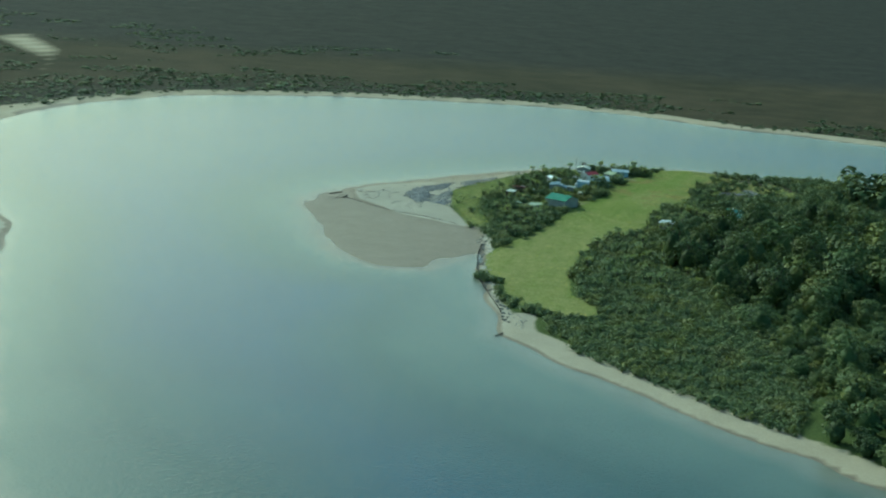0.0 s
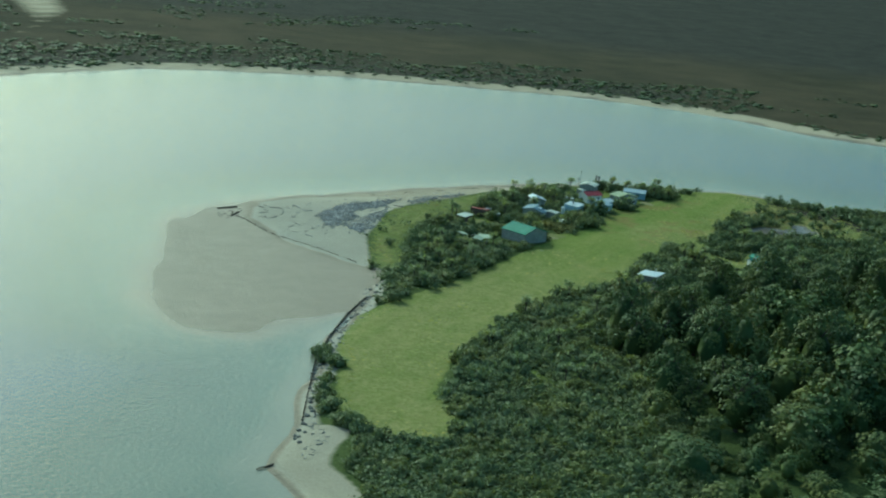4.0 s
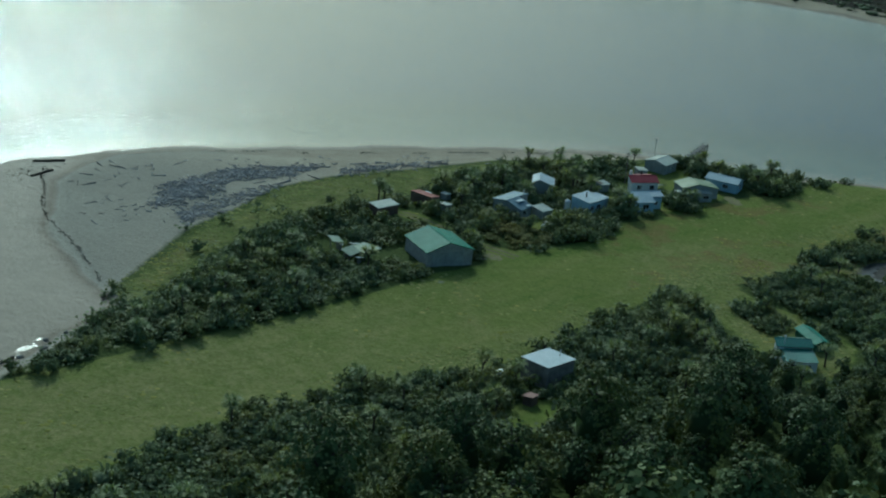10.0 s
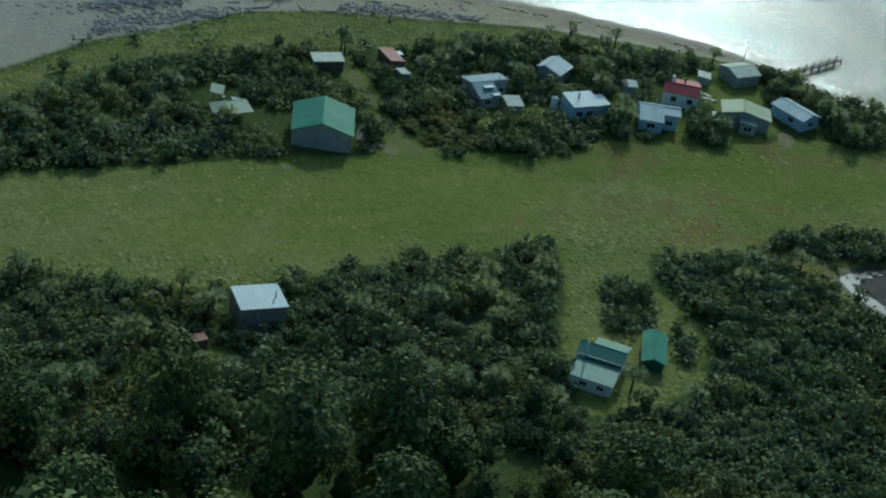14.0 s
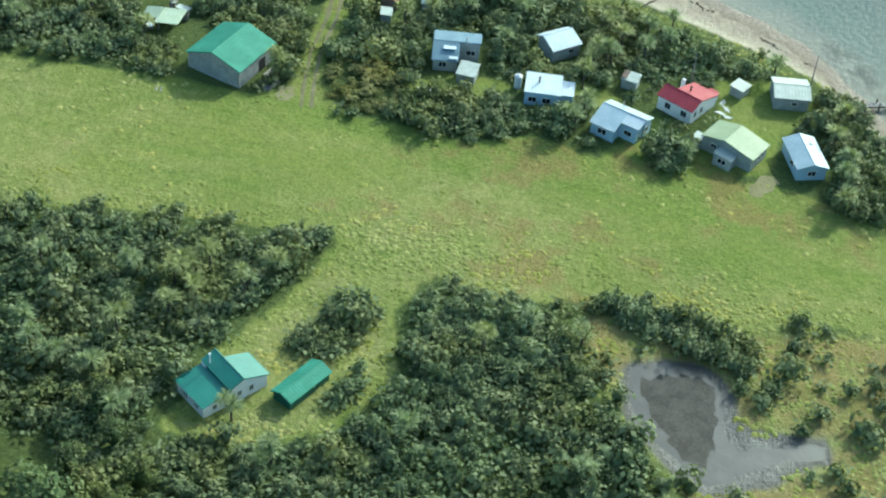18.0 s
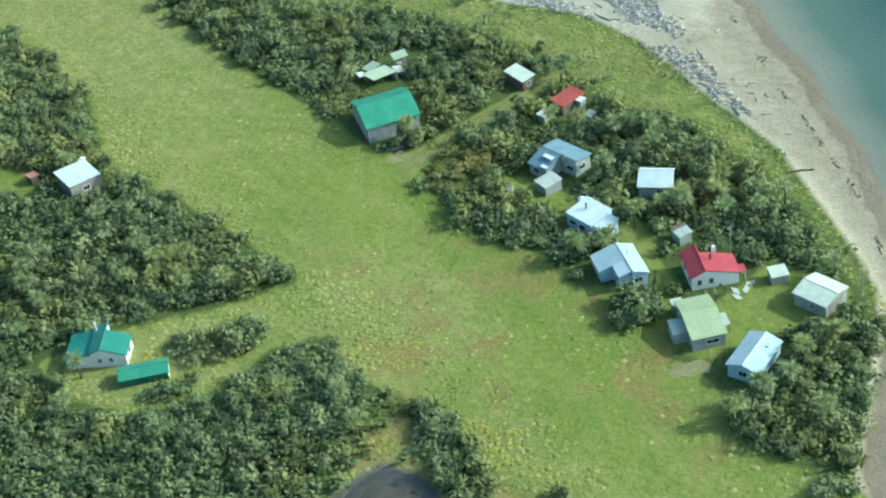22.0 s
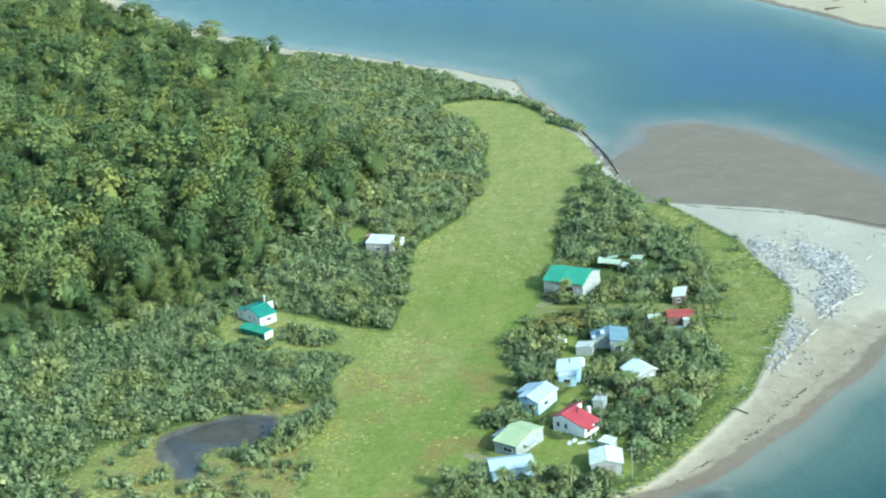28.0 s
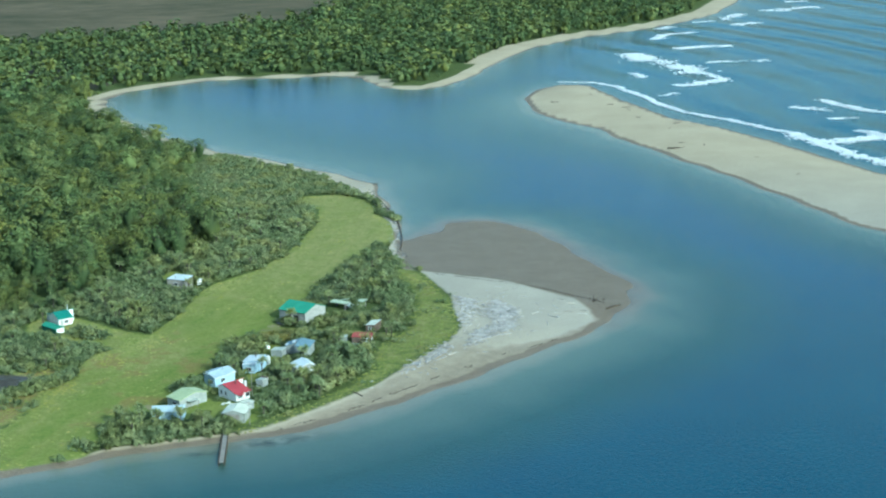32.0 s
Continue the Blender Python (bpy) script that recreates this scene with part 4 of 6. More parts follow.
window(h, "y", 3.0, 2.1, 1.2, 0.8, (wl, 1), WHITE)
# boat shed near the beach
h, ln, wl, wr, top = house("shed", "grey boat shed with a pale zinc gable roof above the beach", (19.9, -92.9), (19.2, -87.0), 2.9, 3.0, 4.0, 3.2, 3.2, ROOFCREAM, GREYBOARD, category="shed", trim=GREYBOARD)
part("barn_door", box_bm(0.14, 0.2, 0.1, 1.7, 0.8, 2.9), TIMBER, h)
part("barn_door", box_bm(0.14, 0.2, -1.6, 0.0, 0.8, 2.9), TIMBER, h)
window(h, "y", 2.5, 2.1, 0.8, 0.7, (wl, 1), WHITE)
flat_hut("shed", "little outhouse with a pale flat roof on the lawn", (18.6, -80.2), (2.5, -1.4), 2.8, 2.5, 2.7, 2.5, ROOFCREAM, GREYBOARD)
h = flat_hut("shed", "tiny grey shed with a brown-ended roof among shrubs", (17.9, -63.4), (-0.6, -2.4), 2.8, 2.4, 2.9, 2.6, ROOFOLD, GREYBOARD)
part("roof_patch", box_bm(0.0, 0.9, -2.3, -0.1, 2.9, 2.94), BROWNBOARD, h)
def derelict(x, y, a, sheets, label):
    """A fallen-in shed: crooked roof sheets on leaning posts over low wall stubs."""
    h = thing("shed", pose(x * S, y * S, 0.55, 0, 0, a), label, "shed")
    BUILT.append((pose(x * S, y * S, 0, 0, 0, a), -1.5, 4.5, -1.5, 2.6))
    for x0, y0, w, d, z, tx, ty, mat in sheets:
        p = part("roof_sheet", iron_slope(0, w, 0, 0, -d, 0), mat, h)
        p.matrix_local = pose(x0, y0, z, tx, ty, random.uniform(-8, 8))
        part("post", box_bm(x0 + 0.2, x0 + 0.32, y0 - d + 0.2, y0 - d + 0.32, 0, z - 0.2), TIMBER, h)
        part("post", box_bm(x0 + w - 0.4, x0 + w - 0.28, y0 - 0.5, y0 - 0.38, 0, z - 0.2), TIMBER, h)
        part("wall_stub", box_bm(x0 + 0.2, x0 + w - 0.3, y0 - d + 0.35, y0 - d + 0.42, 0, z * 0.55), TIMBER, h)


derelict(12.4, 8.6, 84, [(0, 2.0, 3.2, 4.2, 1.9, 5, 4, ROOFLICHEN), (3.1, 1.0, 2.2, 2.2, 1.5, -10, 8, ROOFLICHEN), (0.4, -2.3, 1.8, 1.3, 1.2, 10, -7, ROOFOLD), (3.4, 2.6, 1.3, 1.2, 1.1, 14, -10, ROOFZINC)], "derelict shed with a sagging pale green roof behind the hangar")
derelict(17.4, 13.2, -20, [(0, 1.0, 2.3, 1.8, 1.8, 8, -5, ROOFLICHEN), (0.3, -0.3, 0.9, 0.7, 0.9, -15, 12, ROOFOLD)], "derelict low shed with a broken pale green roof")
flat_hut("shed", "little faded salmon-brown shed beside the zinc-roofed hut", (-50.8, 31.0), (-0.3, 2.2), 2.0, 2.0, 2.5, 2.3, ROOFSALMON, BROWNBOARD)


# ---- jetty, shore wall, tanks and loose things ----
def jetty():
    m, ln = place((20.6, -99.4), (27.4, -118.6))
    j = thing("jetty", m, "narrow weathered timber jetty on piles over the water", "jetty")
    n = int(ln / 0.3)
    plank = bpy.data.meshes.new("deck_plank")
    bm = box_bm(0, 0.25, -0.58, 0.58, 0.86, 0.92)
    bm.to_mesh(plank)
    bm.free()
    for i in range(n):
        p = part("deck_plank", plank, TIMBER, j)
        p.matrix_local = pose(i * 0.3, random.uniform(-0.06, 0.06), random.uniform(-0.01, 0.01), 0, 0, random.uniform(-1.5, 1.5))
    for y in (-0.46, 0.46):
        part("bearer", box_bm(0, ln, y - 0.08, y + 0.08, 0.66, 0.86), DARKWOOD, j)
    pile = bpy.data.meshes.new("pile")
    bm = bmesh.new()
    bmesh.ops.create_cone(bm, segments=8, cap_ends=True, radius1=0.15, radius2=0.12, depth=3.2, matrix=Matrix.Translation((0, 0, -0.2)))
    bm.to_mesh(pile)
    bm.free()
    for i in range(9):
        for y in (-0.66, 0.66):
            part("pile", pile, DARKWOOD, j).matrix_local = pose(0.5 + i * (ln - 0.8) / 8, y, random.uniform(-0.1, 0.25))


jetty()


def log_mesh(name, ln, r, seed):
    rng = random.Random(seed)
    bm = bmesh.new()
    rings = []
    for i in range(5):
        u = i / 4
        off = (rng.uniform(-0.12, 0.12) * ln * 0.2, rng.uniform(-0.05, 0.05))
        rr_ = r * (1 - 0.45 * u) * rng.uniform(0.85, 1.1)
        rings.append([bm.verts.new((u * ln - ln / 2, off[0] + rr_ * math.cos(k * math.pi / 3), max(0.0, off[1]) + rr_ * (0.75 + math.sin(k * math.pi / 3)))) for k in range(6)])
    for a, c in zip(rings, rings[1:]):
        for k in range(6):
            bm.faces.new((a[k], a[(k + 1) % 6], c[(k + 1) % 6], c[k]))
    bm.faces.new(rings[0][::-1])
    bm.faces.new(rings[-1])
    for _ in range(2):
        x = rng.uniform(-0.3, 0.45) * ln
        s = rng.uniform(0.3, 0.9)
        w = r * 0.25
        v = [bm.verts.new(p) for p in ((x - w, -w, r), (x + w, -w, r), (x, w, r), (x + s * 0.5, rng.uniform(-1, 1) * s, r + s * rng.uniform(0.1, 0.6)))]
        for f in ((0, 1, 3), (1, 2, 3), (2, 0, 3)):
            bm.faces.new([v[i] for i in f])
    bmesh.ops.recalc_face_normals(bm, faces=bm.faces)
    me_ = bpy.data.meshes.new(name)
    bm.to_mesh(me_)
    bm.free()
    return me_


LOGS = [log_mesh("driftwood_log", l_, r_, i) for i, (l_, r_) in enumerate(((2.2, 0.13), (3.4, 0.2), (4.6, 0.26), (1.4, 0.1), (6.0, 0.3)))]
for m_ in LOGS:
    m_.materials.append(DRIFT)


def ground_z(x, y):
    i = np.clip(np.searchsorted(gx, x) - 1, 0, nx - 2)
    j = np.clip(np.searchsorted(gy, y) - 1, 0, ny - 2)
    u, w_ = (x - gx[i]) / (gx[i + 1] - gx[i]), (y - gy[j]) / (gy[j + 1] - gy[j])
    Z = hz.reshape(nx, ny)
    return Z[i, j] * (1 - u) * (1 - w_) + Z[i + 1, j] * u * (1 - w_) + Z[i, j + 1] * (1 - u) * w_ + Z[i + 1, j + 1] * u * w_


def inside_pts(poly, n, seed, margin=0.0):
    rng = np.random.default_rng(seed)
    p = np.asarray(poly, float)
    out = np.zeros((0, 2))
    while len(out) < n:
        c = rng.uniform(p.min(0), p.max(0), (n * 3 + 50, 2))
        out = np.vstack([out, c[signed(c[:, 0], c[:, 1], poly) > margin]])
    return out[:n]


def put_log(x, y, k, turn, label, s=1.0, mat=None, sink=0.03):
    ob = new("driftwood_log", LOGS[k] if mat is None else LOGS[k].copy())
    if mat:
        ob.data.materials[0] = mat
    ob.matrix_world = pose(x, y, max(float(ground_z(x, y)), -0.1) - sink, 0, 0, turn) @ Matrix.Diagonal((s, s, s, 1))
    return tagged(ob, label, "log", "driftwood")


rng = random.Random(5)
for x, y in inside_pts(WRACK, 70, 3):
    put_log(x, y, rng.randrange(5), rng.uniform(0, 180), "bleached grey driftwood log lying on the beach", rng.uniform(0.32, 0.66))
for x, y in inside_pts(sc([(40, 55), (78, 36), (86, 20), (76, -2), (70, 18)]), 26, 4):
    put_log(x, y, rng.randrange(4), rng.uniform(0, 180), "stray driftwood branch on pale sand", rng.uniform(0.35, 0.8))
put_log(42.6 * S, -65.6 * S, 4, -35, "long dark driftwood log at the edge of the beach", 0.55, DARKWOOD)
put_log(79.5 * S, 304.0 * S, 4, 20, "dark stranded stump on the sand spit", 1.1, DARKWOOD)
put_log(93 * S, 30 * S, 4, 60, "stranded branch at the tip of the sandbank", 0.9, DARKWOOD)
put_log(86 * S, 36 * S, 2, 100, "stranded branch at the tip of the sandbank", 1.0, DARKWOOD)
for x, y in inside_pts(sc([(-10, 440), (0, 500), (30, 440), (100, 340), (150, 220), (60, 340)]), 16, 9):
    put_log(x, y, rng.randrange(4), rng.uniform(0, 180), "small driftwood branch on the sand spit", rng.uniform(0.6, 1.3), SANDLOG)
put_log(-35.2 * S, 202.4 * S, 1, 70, "black stump standing in the shallows off the point", 0.9, DARKWOOD, -0.1)


def joined(name, metas, places, mat, label, category):
    """Many copies of small pieces in one mesh. metas: (V, F quads, tint per vertex); places: piece, x, y, z, scale xy, scale z, turn, tint."""
    Vs, Fs, Ts, n = [], [], [], 0
    for k, x, y, z, s, sz, a, tint in places:
        v, f, tv = metas[k]
        c, q = math.cos(a), math.sin(a)
        Vs.append(np.stack([(v[:, 0] * c - v[:, 1] * q) * s + x, (v[:, 0] * q + v[:, 1] * c) * s + y, v[:, 2] * sz + z], 1))
        Fs.append(f + n)
        Ts.append(np.clip(tv * 0.3 + tint * 0.75, 0, 1))
        n += len(v)
    me_ = quad_mesh(name, np.vstack(Vs), np.vstack(Fs), name == "grass_tussocks")
    point_attr(me_, "tint", np.concatenate(Ts))
    return whole(name, me_, mat, label, category, kind="stuff")


# broken driftwood in the wrack line
def stick_meta(seed):
    r_ = np.random.default_rng(seed)
    ln_, w_ = r_.uniform(0.35, 1.25), r_.uniform(0.03, 0.085)
    v = np.array([(x, y * (1 - 0.4 * (x > 0)), z) for x in (-ln_ / 2, ln_ / 2) for y, z in ((-w_, 0), (w_, 0), (w_ * 0.6, w_ * 1.6), (-w_ * 0.6, w_ * 1.6))])
    f = np.array([(0, 1, 5, 4), (1, 2, 6, 5), (2, 3, 7, 6), (3, 0, 4, 7), (0, 3, 2, 1), (4, 5, 6, 7)])
    return v, f, np.full(8, r_.random())


STICKS = [stick_meta(i) for i in range(8)]
wr_ = np.vstack([inside_pts(WRACK, 7000, 11), inside_pts(sc([(44, 40), (66, 36), (80, 20), (80, 4), (70, -16), (58, -42), (46, -66), (43, -56), (53, -1)]), 900, 12)])
along_n = np.array([noise.noise(Vector((p * 0.16 + q * 0.05, q * 0.07 - p * 0.05, 4.0))) for p, q in wr_])
inner = signed(wr_[:, 0], wr_[:, 1], WRACK)
pts = wr_[(np.random.default_rng(12).random(len(wr_)) < 0.38 + 1.5 * along_n) & ((inner > 1.5) | (np.random.default_rng(13).random(len(wr_)) < 0.3))]
r2 = np.random.default_rng(7)
pts2 = S * np.array([(-38, 196), (-28, 176), (-18, 158), (-6, 134), (1, 116), (8, 92)])
along = [pts2[i] + (pts2[i + 1] - pts2[i]) * u for i in range(5) for u in np.linspace(0, 1, 24)]
allp = list(pts) + [p + r2.normal(0, 1.0, 2) + np.array([-1.2, -0.8]) for p in along]
DRIFT2 = plain("driftwood_pieces", (0.26, 0.25, 0.24), (0.6, 0.58, 0.56), 0.85, 0.5, 6)
joined("driftwood", STICKS, [(int(r2.integers(8)), x, y, float(ground_z(x, y)) + 0.02 + 0.12 * r2.random(), 1.0, 1.0, r2.uniform(0, 6.3), r2.random()) for x, y in allp], DRIFT2,
       "tangled bleached driftwood along the high-water line", "driftwood")


# dark drift line along the high-tide mark of the sandbank, with a tangle of branches at its tip
r4 = np.random.default_rng(17)
tide = S * np.array([(22, 62.5), (32, 57.6), (41, 55.2), (48, 53.2), (55, 51.2), (64, 48.6), (70, 45.5), (77, 41), (84, 37), (90, 33)])
beach_line = S * np.array([(84, -5), (71, -24), (60, -45), (51, -63), (41.5, -80), (31, -95)])
dp = []
for (ax, ay), (bx, by) in [*zip(tide, tide[1:]), *zip(beach_line, beach_line[1:])]:
    ln_ = math.hypot(bx - ax, by - ay)
    for u in np.arange(0, 1, 0.24 / ln_):
        x, y = ax + (bx - ax) * u, ay + (by - ay) * u
        if noise.noise(Vector((x * 0.3, y * 0.3, 2.0))) > (-0.3 if y > 20 else 0.05):
            dp.append((x + r4.normal(0, 0.22) + 0.25 * math.sin(y * 0.4), y + r4.normal(0, 0.22) + 0.25 * math.sin(x * 0.3), math.atan2(by - ay, bx - ax) + r4.normal(0, 0.6)))
dp += [(x, y, r4.uniform(0, 6.3)) for x, y in np.array([(88.5, 36.0)]) * S + r4.normal(0, 1.5, (45, 2)) * np.array([0.8, 1.6])]
joined("drift_line", STICKS, [(int(r4.integers(8)), x, y, float(ground_z(x, y)) + 0.01 + 0.03 * r4.random(), 0.5, 0.6, a_, r4.random()) for x, y, a_ in dp], DARKWOOD,
       "dark line of twigs and debris along the tide mark", "driftwood")


# rocks and timber of the shore wall
def rock_mesh(seed):
    r_ = random.Random(seed)
    bm = bmesh.new()
    bmesh.ops.create_icosphere(bm, subdivisions=2, radius=0.6)
    for v in bm.verts:
        v.co *= 1 + 0.35 * (noise.noise(v.co * 1.7 + Vector((seed * 9, 0, 0))))
        v.co.z = max(v.co.z * 0.6, -0.25)
    me_ = bpy.data.meshes.new("rock")
    bm.to_mesh(me_)
    bm.free()
    me_.materials.append(ROCK)
    return me_


ROCKS = [rock_mesh(i) for i in range(5)]
WALL_LINE = [(-33, 190), (-27.5, 177), (-20, 163), (-9, 142), (-1, 122), (5, 104), (9, 88), (15, 74)]
for (ax, ay), (bx, by) in zip(WALL_LINE, WALL_LINE[1:]):
    n = max(3, int(math.hypot(bx - ax, by - ay) / (1.7 if ay > 130 else 3.2)))
    for i in range(n):
        u = (i + rng.random() * 0.7) / n
        x, y = (ax + (bx - ax) * u) * S + rng.uniform(-1.3, 0.3), (ay + (by - ay) * u) * S + rng.uniform(-0.8, 0.5)
        s = rng.uniform(0.3, 0.8)
        ob = new("rock", rng.choice(ROCKS))
        ob.matrix_world = pose(x, y, max(float(ground_z(x, y)), -0.3) + 0.1, 0, 0, rng.uniform(0, 360)) @ Matrix.Diagonal((s * 1.2, s, s, 1))
        tagged(ob, "pale lichen-grey boulder of the eroded shore", "rock", "shore boulders")
wall = thing("shore_wall", Matrix.Identity(4), "low dark timber retaining wall along the point", "retaining wall")
for (ax, ay), (bx, by) in zip(WALL_LINE[1:6], WALL_LINE[2:7]):
    m_, ln = place((ax, ay), (bx, by))
    for z0 in (-0.1, 0.18):
        p = part("rail_plank", box_bm(0, ln - 0.02, -0.05, 0.05, z0, z0 + 0.27), DARKWOOD, wall)
        p.matrix_local = m_
    for i in range(int(ln / 2) + 1):
        p = part("post", box_bm(i * 2 - 0.1, i * 2 + 0.1, 0.05, 0.24, -0.6, 0.6 + rng.uniform(-0.15, 0.25)), DARKWOOD, wall)
        p.matrix_local = m_


# wheel ruts of the track between the sheds
def rut(off, name):
    way = S * np.array([(-3, -15.6), (3, -14.6), (12, -13.6), (22, -13.9), (30, -13.2), (36, -12.6)])
    rows = []
    for (ax, ay), (bx, by) in zip(way, way[1:]):
        nx_, ny_ = -(by - ay) / math.hypot(bx - ax, by - ay), (bx - ax) / math.hypot(bx - ax, by - ay)
        for u in np.arange(0, 1, 0.06):
            x, y = ax + (bx - ax) * u + nx_ * off, ay + (by - ay) * u + ny_ * off
            w_ = 0.24 + 0.16 * noise.noise(Vector((x * 0.7, y * 0.7, off)))
            rows.append([(x + nx_ * k * w_, y + ny_ * k * w_, float(ground_z(x, y)) + 0.03 - 0.02 * abs(k)) for k in (-1, 0, 1)])
    v = np.array(rows).reshape(-1, 3)
    f = [(i * 3 + k, i * 3 + k + 3, i * 3 + k + 4, i * 3 + k + 1) for i in range(len(rows) - 1) for k in (0, 1)]
    return whole(name, quad_mesh(name, v, np.array(f), True), RUT, "bare brown wheel rut worn into the grass track", "track", kind="structure")


for off in (-0.62, 0.62):
    rut(off, "wheel_rut")
for k_, poly in enumerate(([(-7.2, -85.2), (-4.4, -84.6), (-1.6, -87), (-2.6, -88.8), (-5.6, -87.2)], [(-2.2, -10.4), (1, -10.6), (1.4, -12.6), (-2, -13)])):
    sheet = blob(sc(poly), 0.0, 20.0 + k_, 0.7)
    for v in sheet.vertices:
        v.co.z = float(ground_z(v.co.x, v.co.y)) + 0.03
    whole("bare_patch", sheet, DIRT, "worn patch of bare sandy soil in the grass", "bare ground", kind="structure")


# tanks, poles, planks
def tank(x, y, r, h_, label):
    bm = bmesh.new()
    bmesh.ops.create_cone(bm, segments=16, cap_ends=True, radius1=r, radius2=r * 0.97, depth=h_, matrix=Matrix.Translation((0, 0, h_ / 2)))
    tk = thing("water_tank", pose(x * S, y * S, 0.6), label, "tank", "water tanks")
    part("barrel", bm, WHITE, tk)
    bm = bmesh.new()
    bmesh.ops.create_cone(bm, segments=16, cap_ends=True, radius1=r * 1.03, radius2=0.15, depth=0.25, matrix=Matrix.Translation((0, 0, h_ + 0.12)))
    part("lid", bm, WHITE, tk)


tank(4.7, -32.0, 0.5, 0.9, "white plastic water tank standing on grass")
tank(6.2, -34.2, 0.6, 0.8, "white plastic water tank standing on grass")
tank(5.4, -33.3, 0.4, 0.7, "small white plastic drum by the tanks")
tank(-41.4, 29.4, 0.8, 1.3, "white water tank beside the scrub hut")
tank(11.3, -46.8, 0.5, 1.7, "pale water tank against the blue house")


def pole(x, y, h_, label):
    bm = bmesh.new()
    bmesh.ops.create_cone(bm, segments=8, cap_ends=True, radius1=0.08, radius2=0.05, depth=h_, matrix=Matrix.Translation((0, 0, h_ / 2)))
    p = thing("pole", pose(x * S, y * S, 0.58), label, "pole")
    part("mast", bm, TIMBER, p)
    part("cross_arm", box_bm(-0.6, 0.6, -0.04, 0.04, h_ - 0.5, h_ - 0.4), TIMBER, p)


pole(17.4, -74.0, 6.0, "slim timber mast behind the red-roofed cottage")
pole(24.4, -93.5, 5.0, "weathered timber pole above the beach")
for i, (x, y, a) in enumerate(((4.5, -8.2, -20), (5.2, -8.8, -15), (6.3, -9.3, -24), (1.0, -9.0, -25), (-3.8, 7.4, 10), (-2.2, 8.8, -10))):
    pk = thing("plank_stack", pose(x * S, y * S, 0.62, 0, 0, a), "stack of grey weathered planks lying beside the shed", "timber", "plank stacks")
    for k in range(4):
        part("plank", box_bm(-1.3, 1.3, k * 0.28 - 0.56, k * 0.28 - 0.34, 0.0, 0.07 + 0.03 * (k % 2)), TIMBER, pk)
for i, (x, y, a) in enumerate(((14.2, -80.3, 20), (13.0, -79.4, 65), (15.6, -79.6, -30), (12.2, -80.5, 80))):
    pk = thing("rubble_pile", pose(x * S, y * S, 0.61, 0, 0, a) @ Matrix.Diagonal((0.85, 0.85, 1.0, 1)), "pile of pale boards and rubble on the lawn", "rubble", "rubble piles")
    for k in range(5):
        part("board", box_bm(-0.8 + 0.1 * k, 0.5 + 0.1 * k, -0.5 + 0.2 * k, -0.36 + 0.2 * k, 0.03 * k, 0.06 + 0.03 * k), ROOFOLD if k % 2 else WHITE, pk)

# ---- plants ----
LEAF = np.array([(-0.46, -0.1, -0.03), (0.1, -0.38, 0.06), (0.48, 0.08, -0.03), (-0.08, 0.36, 0.06)])


def turn_matrix(r_, n, upright=0.0, outward=None):
    """Random rotations, leaning towards level leaves, or lying along the skin of a crown."""
    ax = r_.normal(0, 1, (n, 3))
    ax[:, 2] += upright
    if outward is not None:
        ax = ax * 0.55 + outward
    nrm = ax / np.linalg.norm(ax, axis=1, keepdims=True)
    ref = r_.normal(0, 1, (n, 3))
    u = np.cross(nrm, ref)
    u /= np.linalg.norm(u, axis=1, keepdims=True)
    return np.stack([u, np.cross(nrm, u), nrm], 1)


def leaves_at(r_, centres, size, tints, upright=0.35, outward=None):
    n = len(centres)
    M = turn_matrix(r_, n, upright, outward)
    s = size * r_.uniform(0.6, 1.3, n)
    v = np.einsum("lk,nkj->nlj", LEAF, M) * s[:, None, None] + centres[:, None, :]
    return v.reshape(-1, 3), np.arange(n * 4).reshape(n, 4), np.repeat(tints, 4)


def shade_core(r, z0, z1, seed):
    """A rounded heart that closes a crown; its dark tint paints inner shade."""
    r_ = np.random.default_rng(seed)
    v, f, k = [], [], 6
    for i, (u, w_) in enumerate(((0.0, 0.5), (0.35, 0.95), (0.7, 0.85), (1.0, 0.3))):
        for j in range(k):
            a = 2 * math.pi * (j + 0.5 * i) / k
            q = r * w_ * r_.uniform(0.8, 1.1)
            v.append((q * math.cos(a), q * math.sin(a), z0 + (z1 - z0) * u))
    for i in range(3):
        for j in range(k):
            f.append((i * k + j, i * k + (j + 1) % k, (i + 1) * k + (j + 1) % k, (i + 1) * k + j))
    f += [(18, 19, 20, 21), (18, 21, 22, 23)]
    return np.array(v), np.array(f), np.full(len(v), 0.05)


def merge(*pieces):
    n, V_, F_, T_ = 0, [], [], []
    for v, f, t_ in pieces:
        V_.append(v), F_.append(f + n), T_.append(t_)
        n += len(v)
    return np.vstack(V_), np.vstack(F_), np.concatenate(T_)


